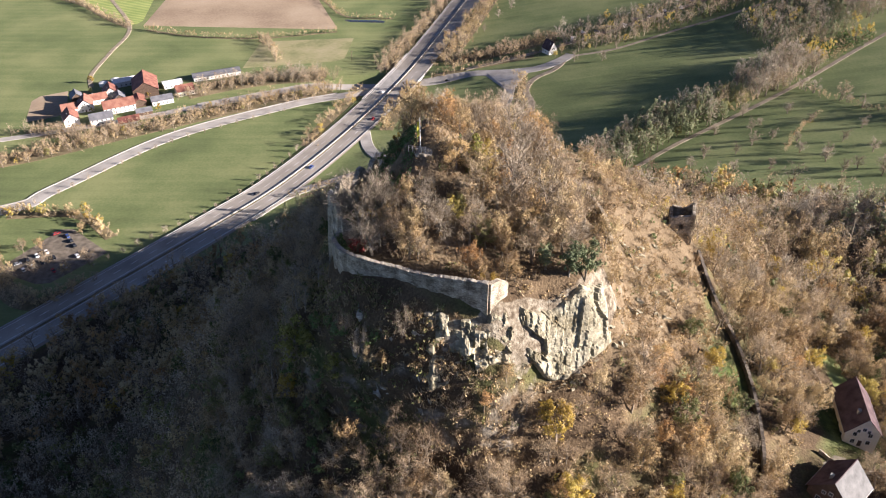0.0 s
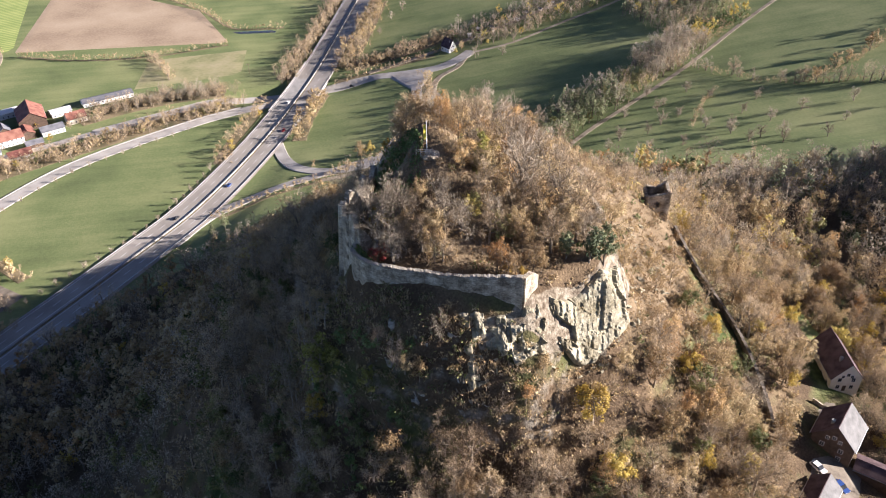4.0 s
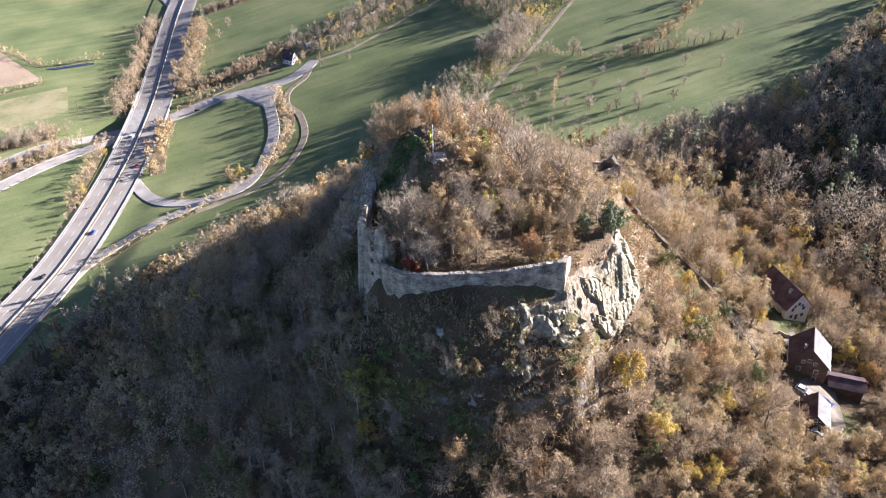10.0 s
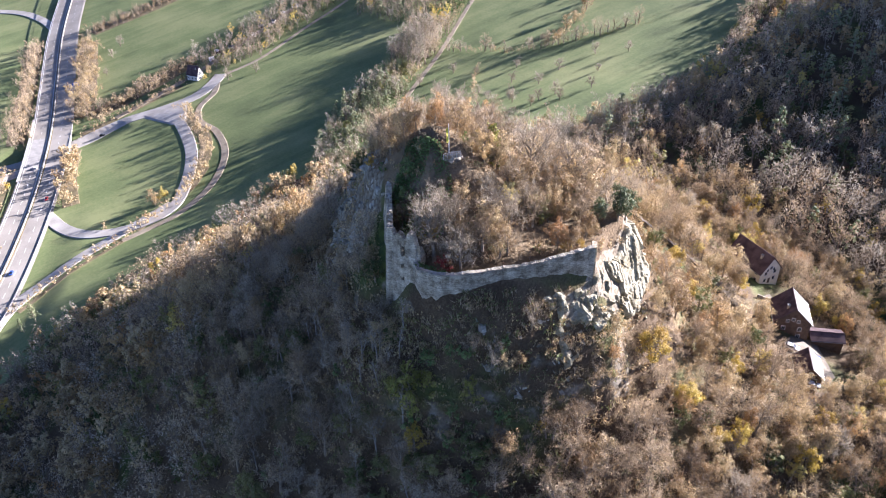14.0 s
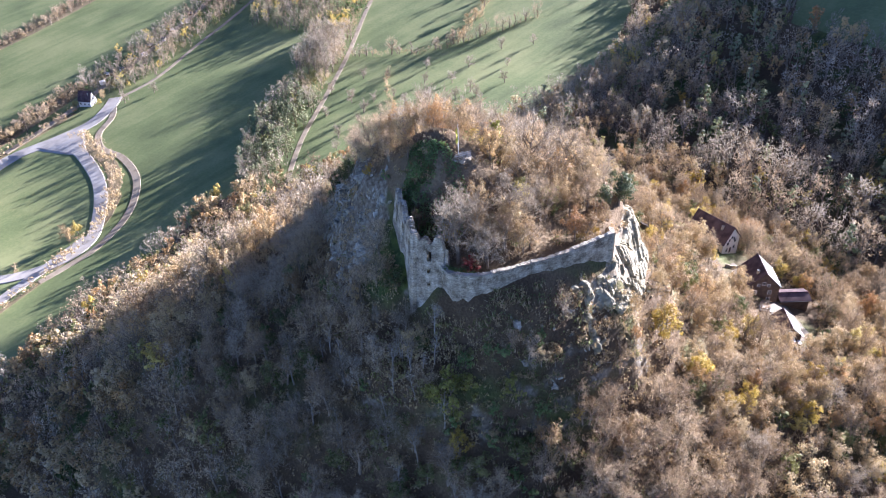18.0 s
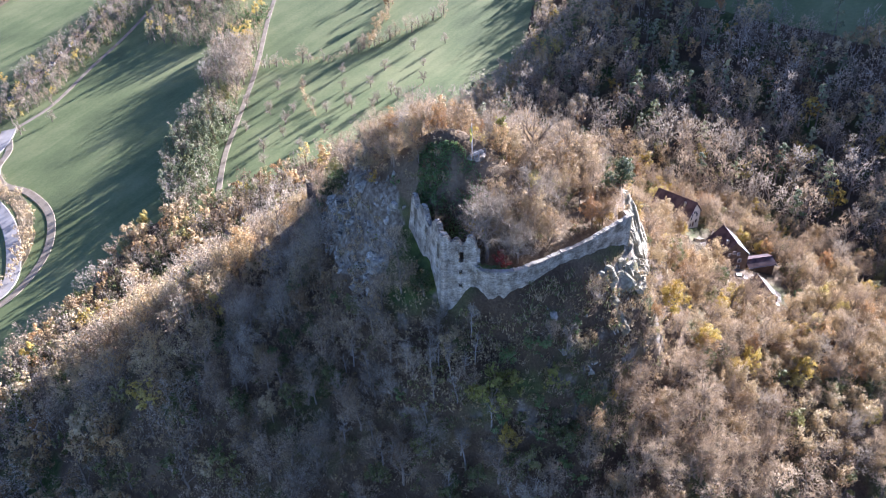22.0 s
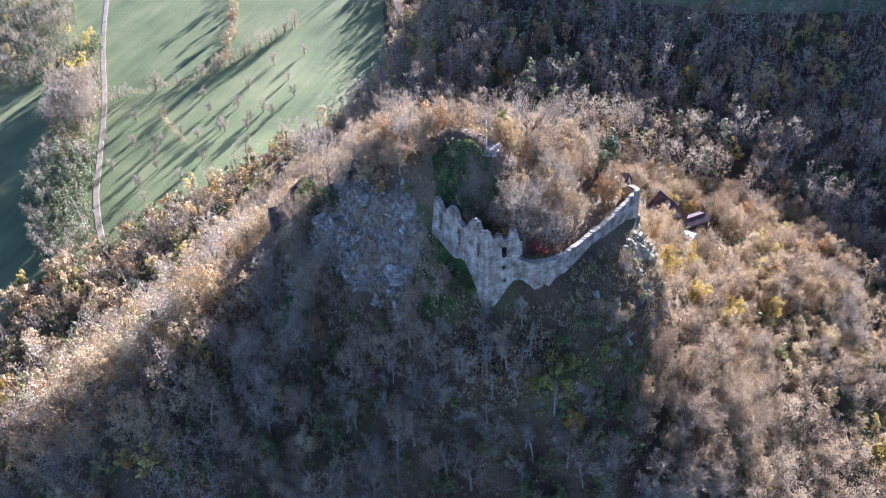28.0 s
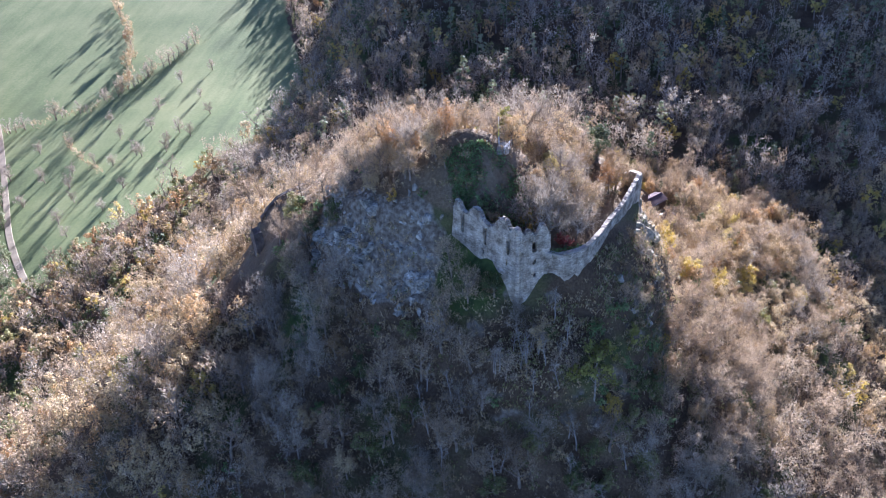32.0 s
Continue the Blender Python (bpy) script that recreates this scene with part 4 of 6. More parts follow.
def is_in(x, y, outline, margin=0.0):
    return float(inside(x, y, outline)) > margin


rng = random.Random(4)
RUIN_KEEP = [(-29, 157), (-25, 143), (-2, 131), (14, 127), (15, 132), (-2, 136), (-20, 147), (-15, 172), (-20, 173)]
SEEN = [(-250, 225), (-120, 155), (-62, 118), (-30, 70), (0, 35), (120, 10), (300, -25), (340, 20), (372, 120), (372, 230), (340, 290), (520, 350), (560, 450), (-250, 450)]
WALL_STRIP = [(70, 190), (73, 175), (77, 161), (78, 148), (77, 134), (76, 124), (82, 124), (84.5, 135), (85, 149), (84, 163), (80, 177), (78, 190)]
CLIFF_FRONT = [(-6, 130), (12, 130), (28, 131), (38, 136), (36, 131), (30, 128), (22, 126.5), (12, 124), (6, 120.5), (-5, 119)]
WALL_FOOT = [(-27, 144), (-2, 133), (10, 129.5), (9, 124), (-4, 127), (-28, 138)]
GREEN_FLANK = [(-36, 146), (-28, 140), (-14, 132), (-10, 126), (-18, 119), (-30, 122), (-42, 134)]
RIDGE_OPEN = [(2, 213), (22, 216), (40, 222), (36, 246), (28, 258), (4, 254), (-7, 238), (-4, 222)]
near_count = {}
places = [p for p in spread(rng, -240, 150, 10, 450, 5.9)] + [p for p in spread(rng, 150, 540, -30, 480, 7.6)]
PX, PY = np.array(places).T
places = [p for p, ok in zip(places, (inside(PX, PY, SEEN) > 0) & (wood_amount(PX, PY) >= 0.5)) if ok]
for x, y in places:
    if is_in(x, y, YARD, -0.8) or is_in(x, y, RUIN_KEEP, -1.2):
        continue
    if is_in(x, y, PLATEAU, -1.0) or is_in(x, y, OPEN_SLOPE):
        continue
    if is_in(x, y, WALL_STRIP) or is_in(x, y, PALE_CLIFF, -0.5) or is_in(x, y, RIDGE_OPEN) or is_in(x, y, WEST_CRAG) and rng.random() < 0.8:
        continue
    if is_in(x, y, WALL_FOOT) or is_in(x, y, CLIFF_FRONT) or is_in(x, y, GREEN_FLANK) and rng.random() < 0.5:
        continue
    hill = math.hypot((x - 8) / 75, (y - 170) / 85)
    west = x < -16 + 0.25 * (y - 150) and y < 232
    if x > 150 and y < 345:
        table = [("bare_tree", 4), ("grey_tree", 4), ("russet_tree", 2.2), ("orange_tree", 0.3), ("golden_tree", 0.7), ("pine_tree", 1.6), ("olive_tree", 0.9)]
    elif west:
        table = [("bare_tree", 4.5), ("grey_tree", 4), ("russet_tree", 1.0), ("olive_tree", 1.5 if y > 155 and x > -60 else 4), ("shrub", 1.5), ("green_shrub", 1.0 if y > 155 else 3)]
    elif y > 330:
        table = [("bare_tree", 3), ("grey_tree", 1.5), ("russet_tree", 2.5), ("orange_tree", 0.4), ("golden_tree", 0.4), ("olive_tree", 3.0)]
    elif y > 226:
        table = [("bare_tree", 3), ("grey_tree", 1.5), ("russet_tree", 5.0), ("orange_tree", 0.8), ("golden_tree", 0.3), ("olive_tree", 0.9)]
    else:
        table = [("bare_tree", 3.6), ("grey_tree", 0.8), ("russet_tree", 4.2), ("orange_tree", 0.5), ("golden_tree", 0.6), ("olive_tree", 0.7), ("shrub", 1.0)]
    kind = weighted(rng, table)
    big = 1.0
    if (x > 150 or y > 225 or x < -60) and "shrub" not in kind:
        if rng.random() < 0.28:
            continue
        big = 1.25
    if -30 < x < 22 and y < 120 and rng.random() < 0.75:
        kind = "bare_tree"
    near = (hill < 1.0 and y < 230 or 45 < x < 150 and 55 < y < 200) and near_count.get(kind, 0) < 290
    if near:
        near_count[kind] = near_count.get(kind, 0) + 1
    small = 0.6 if is_in(x, y, [(-40, 150), (-34, 128), (20, 112), (45, 128), (20, 135), (-25, 150)]) else 0.95
    plant(kind, x, y, (small if x < 150 else 1.1) * big * rng.uniform(0.75, 1.2), near, rng, "trees of the castle hill" if near else "")
flush_far("hillside_wood", "dense brown and russet autumn wood on the slopes", "wood")


def brush_model(seed, leafs):
    r = np.random.default_rng(seed)
    k = 26
    base = np.column_stack([r.normal(size=k) * 0.5, r.normal(size=k) * 0.5, np.full(k, -0.2)])
    way = np.column_stack([r.normal(size=k) * 0.45, r.normal(size=k) * 0.45, np.full(k, 1.0)])
    way /= np.linalg.norm(way, axis=1, keepdims=True)
    tops = base + way * (0.8 + 1.0 * r.random(k))[:, None]
    pick = tops[r.integers(0, k, leafs)] * np.array([1.1, 1.1, 0.85]) + r.normal(size=(leafs, 3)) * 0.25
    return slivers(base, way, 1.0 + 1.2 * r.random(k), np.full(k, 0.13), r), leaves(pick, 0.3 + 0.25 * r.random(leafs), r)


# low brush that covers the slopes under the trees
brush = {"dry": [brush_model(i, 14) for i in range(6)], "green": [brush_model(20 + i, 26) for i in range(6)]}
brush_tris = {"twig": [], "russet": [], "green": []}
brng = random.Random(11)
nrng = np.random.default_rng(5)
STEEP_SIDE = [(-44, 158), (-36, 128), (-6, 110), (18, 118), (6, 126), (-24, 142), (-29, 156), (-18, 176), (-8, 205), (-16, 212), (-34, 190)]
brush_places = list(spread(brng, -75, 130, 70, 262, 2.55)) + [p for p in spread(brng, -46, 20, 108, 214, 1.7) if is_in(*p, STEEP_SIDE)]
PX, PY = np.array(brush_places).T
brush_places = [p for p, ok in zip(brush_places, (inside(PX, PY, SEEN) > 0) & (wood_amount(PX, PY) >= 0.5)) if ok]
for x, y in brush_places:
    if is_in(x, y, YARD) or is_in(x, y, RUIN_KEEP) or is_in(x, y, PLATEAU, 1.0) and brng.random() < 0.75 or is_in(x, y, OPEN_SLOPE, 2) and brng.random() < 0.5:
        continue
    if is_in(x, y, WALL_STRIP) or is_in(x, y, RIDGE_OPEN) and brng.random() < 0.8:
        continue
    if is_in(x, y, WEST_CRAG) and brng.random() < 0.45:
        continue
    if is_in(x, y, PALE_CLIFF) and brng.random() < 0.85:
        continue
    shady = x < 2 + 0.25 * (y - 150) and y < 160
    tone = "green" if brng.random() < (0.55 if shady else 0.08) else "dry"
    tw, lf = brng.choice(brush[tone])
    a, k = brng.uniform(0, 6.28), brng.uniform(0.6, 1.3)
    rot = np.array([[math.cos(a), -math.sin(a), 0], [math.sin(a), math.cos(a), 0], [0, 0, 1]]) * k
    at = np.array([x, y, ground_at(x, y)])
    brush_tris["twig"].append(tw @ rot.T + at)
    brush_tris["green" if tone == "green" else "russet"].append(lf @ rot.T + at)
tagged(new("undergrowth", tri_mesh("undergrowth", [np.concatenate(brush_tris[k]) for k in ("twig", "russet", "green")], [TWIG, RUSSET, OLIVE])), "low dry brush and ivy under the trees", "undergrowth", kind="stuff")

# ---- trees on the castle plateau ----
IVY_BANK = [(-20, 161), (-14.5, 153.5), (-8, 157), (-5.6, 166), (-8, 176), (-16.5, 171.5)]
for x, y in spread(rng, -26, 38, 130, 222, 5.5):
    lookout = math.hypot(x + 5.3, y - 163)
    if not is_in(x, y, PLATEAU, 1.5) or is_in(x, y, RUIN_KEEP, -0.6) or lookout < 6 or is_in(x, y, IVY_BANK):
        continue
    if is_in(x, y, [(0, 138), (16, 136), (22, 150), (8, 154), (0, 148)]) and rng.random() < 0.7:
        continue
    if rng.random() < 0.2:
        continue
    low = -13 < x < 1 and 148 < y < 166 or y > 206
    kind = weighted(rng, [("shrub", 5), ("russet_tree", 1), ("bare_tree", 1)] if low else [("bare_tree", 3.6), ("grey_tree", 1.6), ("russet_tree", 4.2), ("orange_tree", 1.6), ("golden_tree", 0.35), ("olive_tree", 0.2), ("shrub", 2.0)])
    plant(kind, x, y, rng.uniform(0.45, 0.65) if low and kind != "shrub" else rng.uniform(0.68, 1.0) * (1.3 if x > 7 and y > 150 and kind != "shrub" else 1.0), True, rng, "trees on the castle plateau")
for x, y, kind, size in ((-19, 150.5, "grey_tree", 1.3), (-13.5, 149, "grey_tree", 1.0), (-16, 144.5, "grey_tree", 0.85), (-9.5, 145, "bare_tree", 0.95), (-14, 155, "grey_tree", 0.9), (-4, 148, "grey_tree", 0.95), (4, 152, "olive_tree", 0.7), (-10, 175, "russet_tree", 0.6), (2.4, 189, "russet_tree", 0.95), (5, 193, "russet_tree", 0.8), (17, 159.4, "grey_tree", 1.5), (19.9, 181, "grey_tree", 1.4), (19, 196, "grey_tree", 1.45), (13, 190, "bare_tree", 1.3), (24, 188, "bare_tree", 1.35), (2, 190, "orange_tree", 1.05), (-1, 184, "orange_tree", 0.6), (1.5, 176, "orange_tree", 0.5), (5, 178, "orange_tree", 0.6), (10, 163, "russet_tree", 1.35), (12, 147, "russet_tree", 0.85), (20, 143.5, "bare_tree", 0.95), (24, 147, "russet_tree", 1.1), (6, 146, "bare_tree", 0.9), (30, 150, "bare_tree", 1.1), (22, 156, "bare_tree", 1.25), (28, 160, "russet_tree", 1.2), (12, 153, "bare_tree", 1.0), (31, 170, "bare_tree", 1.1), (27, 178, "russet_tree", 1.2), (12, 180, "russet_tree", 1.0), (25, 203, "bare_tree", 1.2), (13, 204, "bare_tree", 1.1), (25, 165, "russet_tree", 1.3), (17, 149, "russet_tree", 0.95), (27, 152, "russet_tree", 1.2), (7.6, 163, "slender_tree", 0.95), (-19.5, 146.8, "red_shrub", 1.0), (-17.8, 147.6, "red_shrub", 0.7), (11, 172, "golden_tree", 1.0),
                         (-35, 138.5, "bright_shrub", 2.2), (-11.5, 120.5, "golden_tree", 0.42), (-30.4, 174.7, "orange_tree", 0.65), (25.6, 120.6, "golden_tree", 1.35), (28.6, 111.6, "golden_tree", 1.25), (-16.5, 128.1, "russet_tree", 0.5), (-13.5, 126.5, "russet_tree", 0.5), (-27.6, 127.3, "olive_tree", 0.85), (-24, 124, "olive_tree", 0.7), (8, 136, "golden_tree", 0.45), (11, 135, "golden_tree", 0.4), (28, 139.5, "mountain_pine", 1.1), (32, 140.5, "mountain_pine", 1.05), (23, 141, "mountain_pine", 0.85), (34, 146, "mountain_pine", 0.6),
                         (-13, 170, "green_shrub", 1.4), (-16, 166, "green_shrub", 1.2), (-19, 163, "russet_tree", 0.55)):
    plant(kind, x, y, size, True, rng, "trees on the castle plateau" if is_in(x, y, PLATEAU) else "trees of the castle hill")


def leaf_bank(name, label, category, outline, count, size, material, height, seed):
    """Leaves that cover a piece of ground or masonry; height(x, y) gives its surface."""
    r = np.random.default_rng(seed)
    xs, ys = [p[0] for p in outline], [p[1] for p in outline]
    x, y = r.uniform(min(xs), max(xs), count * 3), r.uniform(min(ys), max(ys), count * 3)
    ok = inside(x, y, outline) > 0
    pts = np.column_stack([x[ok], y[ok], height(x[ok], y[ok]) + r.uniform(-0.1, 0.9, ok.sum()) ** 1])[:count]
    return tagged(new(name, tri_mesh(name, [leaves(pts, size * (0.6 + 0.8 * r.random(len(pts))), r)], [material])), label, category, kind="stuff")


leaf_bank("ivy_bank", "dense green ivy on the shaded bank below the flagpole", "ivy", IVY_BANK, 6500, 0.42, IVY, ground, 3)
leaf_bank("ivy_on_wall", "green ivy hanging over the wall top", "ivy", [(-25.4, 149.5), (-23.4, 150), (-22.4, 147), (-20.6, 143.4), (-22.2, 142.4), (-24.6, 145)], 520, 0.4, IVY, lambda x, y: 170.7 + 0 * x, 4)
for x, y in spread(rng, 22, 80, 126, 240, 2.5):
    if is_in(x, y, OPEN_SLOPE, 0.5) and not is_in(x, y, RIDGE_OPEN) and rng.random() < 0.92:
        plant(weighted(rng, [("shrub", 6), ("russet_tree", 0.5), ("green_shrub", 0.4)]), x, y, rng.uniform(0.3, 0.7), rng.random() < 0.3, rng, "shrubs of the open slope")

for x, y in spread(rng, -26, 38, 130, 222, 2.9):
    if is_in(x, y, PLATEAU, 1.0) and not is_in(x, y, RUIN_KEEP, -0.5) and not is_in(x, y, [(2, 139), (15, 136), (19, 148), (9, 152)]) and rng.random() < 0.75:
        plant(weighted(rng, [("shrub", 7), ("green_shrub", 0.35), ("golden_tree", 0.15)]), x, y, rng.uniform(0.4, 0.85), False, rng)
flush_far("slope_scrub", "dry brown scrub on the open slope", "scrub")

for x, y in spread(rng, -16, 14, 200, 236, 4.6):
    if is_in(x, y, [(-12, 204), (0, 205), (8, 214), (14, 222), (8, 232), (-4, 224), (-14, 212)]):
        plant(weighted(rng, [("olive_tree", 2), ("green_shrub", 3), ("bare_tree", 1.5), ("shrub", 1)]), x, y, rng.uniform(0.6, 1.0), True, rng, "growth on the north shoulder")

# ---- trees in the valley ----
BELTS = [([(88, 434), (112, 428), (150, 462), (196, 493), (188, 524), (160, 520), (125, 494), (96, 458)], 5.5, [("pine_tree", 3), ("mountain_pine", 4), ("grey_tree", 1.6), ("olive_tree", 0.8)], 1.0, 1.3),
         ([(190, 492), (226, 517), (214, 546), (188, 527)], 4.5, [("shrub", 5), ("bare_tree", 1), ("olive_tree", 1)], 0.8, 1.5),
         ([(222, 516), (284, 558), (270, 594), (212, 554)], 5.5, [("grey_tree", 5), ("bare_tree", 2)], 1.0, 1.35),
         ([(282, 558), (345, 604), (330, 622), (276, 592)], 4.5, [("shrub", 4), ("green_shrub", 2), ("golden_tree", 0.7)], 0.9, 1.7)]
for outline, gap, table, s0, s1 in BELTS:
    for x, y in spread(rng, 80, 350, 410, 640, gap):
        if is_in(x, y, outline, 0.3):
            plant(weighted(rng, table), x, y, rng.uniform(s0, s1), False, rng)
HEDGES = [([(240, 532), (256, 529), (285, 482), (312, 466), (345, 452), (380, 440)], 5, [("bare_tree", 1.5), ("orchard_tree", 2), ("shrub", 4)], 1.1),
          ([(312, 466), (350, 480), (395, 505), (450, 545)], 4, [("shrub", 4), ("russet_tree", 0.4)], 1.3),
          ([(212, 432), (232, 462), (250, 480)], 2, [("shrub", 1)], 1.1)]
for pts, width, table, size in HEDGES:
    line, _ = smooth_line([(*p, 0) for p in pts], 4.0)
    for p in line:
        for _ in range(2):
            plant(weighted(rng, table), p.x + rng.uniform(-width, width) * 0.6, p.y + rng.uniform(-width, width) * 0.6, size * rng.uniform(0.7, 1.2), False, rng)
GARDENS = [(98, 706), (106, 668), (118, 660), (150, 660), (203, 682), (253, 701), (330, 738), (330, 790), (243, 755), (163, 732), (120, 716)]
for x, y in spread(rng, 90, 335, 655, 805, 5.2):
    if is_in(x, y, GARDENS, 0.5) and rng.random() < 0.9:
        plant(weighted(rng, [("grey_tree", 2), ("bare_tree", 2), ("golden_tree", 0.5), ("olive_tree", 1.0), ("orchard_tree", 2), ("shrub", 4), ("green_shrub", 1)]), x, y, rng.uniform(0.6, 1.15), False, rng)
SHRUB_BELTS = [([(-44, 545), (-38, 575), (-30, 602), (-20, 630)], 6, [("shrub", 3), ("russet_tree", 2)]),
               ([(-102, 520), (-92, 560), (-78, 600), (-70, 622)], 5, [("shrub", 5), ("golden_tree", 0.3), ("bare_tree", 1)]),
               ([(-54, 668), (-44, 705), (-30, 750), (-12, 810), (8, 880)], 8, [("shrub", 2), ("bare_tree", 3)]),
               ([(0, 680), (14, 722), (30, 772), (50, 840)], 10, [("shrub", 2), ("bare_tree", 3), ("russet_tree", 2)]),
               ([(66, 625), (62, 595), (60, 565), (48, 535), (26, 510)], 5.0, [("shrub", 4), ("bare_tree", 1), ("russet_tree", 0.6)]),
               ([(-20, 478), (0, 486), (24, 500), (44, 520)], 2.0, [("shrub", 4), ("russet_tree", 1)]),
               ([(-98, 446), (-62, 462), (-24, 474)], 1.8, [("shrub", 3)]),
               ([(-400, 466), (-306, 504), (-255, 536), (-205, 567), (-145, 602), (-95, 626)], 11, [("shrub", 5), ("bare_tree", 3), ("golden_tree", 0.25), ("olive_tree", 0.3)]),
               ([(-214, 612), (-182, 630), (-145, 643), (-104, 650)], 7, [("bare_tree", 4), ("grey_tree", 2), ("shrub", 2)]),
               ([(-320, 545), (-280, 540), (-240, 548)], 7, [("bare_tree", 3), ("shrub", 2)]),
               ([(-205, 632), (-170, 645), (-140, 652), (-105, 662)], 9, [("bare_tree", 4), ("shrub", 2), ("grey_tree", 2)]),
               ([(-470, 900), (-395, 855), (-356, 815), (-318, 780)], 4, [("shrub", 3), ("bare_tree", 2)]),
               ([(-300, 774), (-243, 754), (-177, 750), (-106, 768)], 1.6, [("shrub", 1)]),
               ([(-178, 745), (-160, 715), (-150, 690)], 3, [("bare_tree", 2), ("shrub", 2)]),
               ([(-52, 806), (-102, 815), (-142, 884), (-205, 957), (-260, 1000)], 1.6, [("shrub", 3)]),
               ([(6, 674), (56, 688), (104, 702)], 11, [("shrub", 5), ("bare_tree", 1)]),
               ([(-8, 651), (30, 656), (80, 664)], 2.5, [("shrub", 4)]),
               ([(-285, 400), (-250, 352), (-225, 335), (-200, 352)], 6, [("russet_tree", 2), ("bare_tree", 3), ("shrub", 2)]),
               ([(-280, 425), (-245, 428), (-225, 420), (-205, 400)], 4, [("russet_tree", 2), ("shrub", 3), ("golden_tree", 1)]),
               ([(60, 860), (140, 870), (260, 900)], 9, [("bare_tree", 3), ("shrub", 2)])]
for pts, width, table in SHRUB_BELTS:
    line, _ = smooth_line([(*p, 0) for p in pts], 3.6)
    ribbon("hedge_bank", pts, width * 0.9, SCRUB_SOIL, "brown weedy soil under the hedge", 0.14, category="verge")
    for p in line:
        for _ in range(max(1, round(width / 2.0))):
            kind = weighted(rng, table)
            plant(kind, p.x + max(-1.3, min(1.3, rng.gauss(0, 0.6))) * width, p.y + max(-1.3, min(1.3, rng.gauss(0, 0.6))) * width * 0.8, rng.uniform(1.0, 1.9) if "shrub" in kind else rng.uniform(0.55, 0.95), False, rng)
for x, y in spread(rng, 245, 430, 590, 770, 7.0):
    if is_in(x, y, [(262, 600), (300, 600), (345, 630), (420, 690), (400, 760), (320, 740), (250, 660)]):
        plant(weighted(rng, [("pine_tree", 2), ("grey_tree", 3), ("bare_tree", 3), ("golden_tree", 0.5)]), x, y, rng.uniform(0.8, 1.2), False, rng)
flush_far("valley_hedges", "brown hedges, shrub belts and tree rows in the valley", "hedge")

for x, y, kind in ((119, 134, "olive_tree"), (124, 150, "golden_tree"), (107, 166, "golden_tree"), (125, 166, "olive_tree"), (92, 142, "bare_tree"), (90, 98, "olive_tree"), (104, 182, "olive_tree"), (118, 186, "golden_tree"), (128, 158, "golden_tree"), (130, 148, "olive_tree"), (121, 160, "golden_tree"), (128, 128, "olive_tree"), (108, 196, "golden_tree"), (114, 200, "olive_tree"), (126, 142, "olive_tree"), (110, 104, "olive_tree"), (118, 118, "golden_tree"), (101, 150, "russet_tree"), (124, 176, "green_shrub"), (122, 126, "green_shrub"), (112, 172, "green_shrub")):
    plant(kind, x, y, rng.uniform(0.7, 1.0), True, rng, "garden trees round the houses")
for x, y in spread(rng, -44, 10, 96, 142, 4.4):
    if is_in(x, y, GREEN_FLANK) and rng.random() < 0.75:
        plant(weighted(rng, [("bright_shrub", 2), ("green_shrub", 3), ("olive_tree", 0.8), ("golden_tree", 0.25)]), x, y, rng.uniform(0.7, 1.35), True, rng, "green shrubs on the steep flank")
for x, y in spread(rng, -66, -14, 112, 192, 6.5):
    if is_in(x, y, [(-64, 150), (-52, 128), (-40, 128), (-36, 140), (-34, 156), (-32, 172), (-46, 190), (-62, 180)]) and rng.random() < 0.55:
        plant("stem_tree", x, y, rng.uniform(0.7, 1.05), True, rng, "bare stems on the shaded flank")
for _ in range(16):
    plant("stem_tree", -35.6 + rng.gauss(0, 3.0), 154 + rng.gauss(0, 5.0), rng.uniform(0.65, 0.95), True, rng, "bare stems on the shaded flank")
ORCHARD = [(177, 469), (203, 466), (245, 473), (218, 430), (182, 434), (213, 476), (227, 411), (204, 491), (212, 455), (223, 444), (229, 418), (230, 396), (248, 390), (275, 388), (232, 492),
           (262, 420), (195, 448), (250, 440), (165, 436), (150, 420), (270, 455), (286, 430), (300, 405), (240, 404), (318, 430), (196, 412), (174, 412), (340, 410), (256, 398)]
for x, y in ORCHARD:
    plant("orchard_tree", x + rng.uniform(-3, 3), y + rng.uniform(-3, 3), rng.uniform(0.75, 1.25), True, rng, "orchard trees")
for x, y, kind, size in ((-1, 499, "russet_tree", 1.25), (6, 501, "golden_tree", 1.2), (-35, 497, "shrub", 1.3), (112, 640, "orchard_tree", 1.1), (134, 632, "orchard_tree", 1.0), (150, 655, "orchard_tree", 0.9), (98, 655, "golden_tree", 0.7),
                         (84, 668, "olive_tree", 1.0), (104, 662, "russet_tree", 0.8), (-305, 640, "golden_tree", 0.9), (-92, 425, "pine_tree", 0.9), (-99, 421, "pine_tree", 0.7), (-190, 592, "golden_tree", 0.5),
                         (40, 745, "orchard_tree", 0.9), (70, 800, "orchard_tree", 1.1), (56, 780, "orchard_tree", 1.0), (-243, 388, "russet_tree", 0.8), (-232, 372, "bare_tree", 0.9), (-218, 362, "russet_tree", 0.9), (-252, 384, "bare_tree", 0.8), (-236, 362, "bare_tree", 0.8), (-208, 372, "bare_tree", 1.0), (-224, 404, "russet_tree", 0.8)):
    plant(kind, x, y, size, True, rng, "single trees of the valley")
avenue, avenue_way = smooth_line([(-205, 370, 0), (-166, 412, 0), (-130, 462, 0), (-92, 548, 0)], 9.5)
for p, w in zip(avenue, avenue_way):
    plant("orchard_tree", p.x, p.y, rng.uniform(0.4, 0.65), True, rng, "avenue trees beside the motorway")
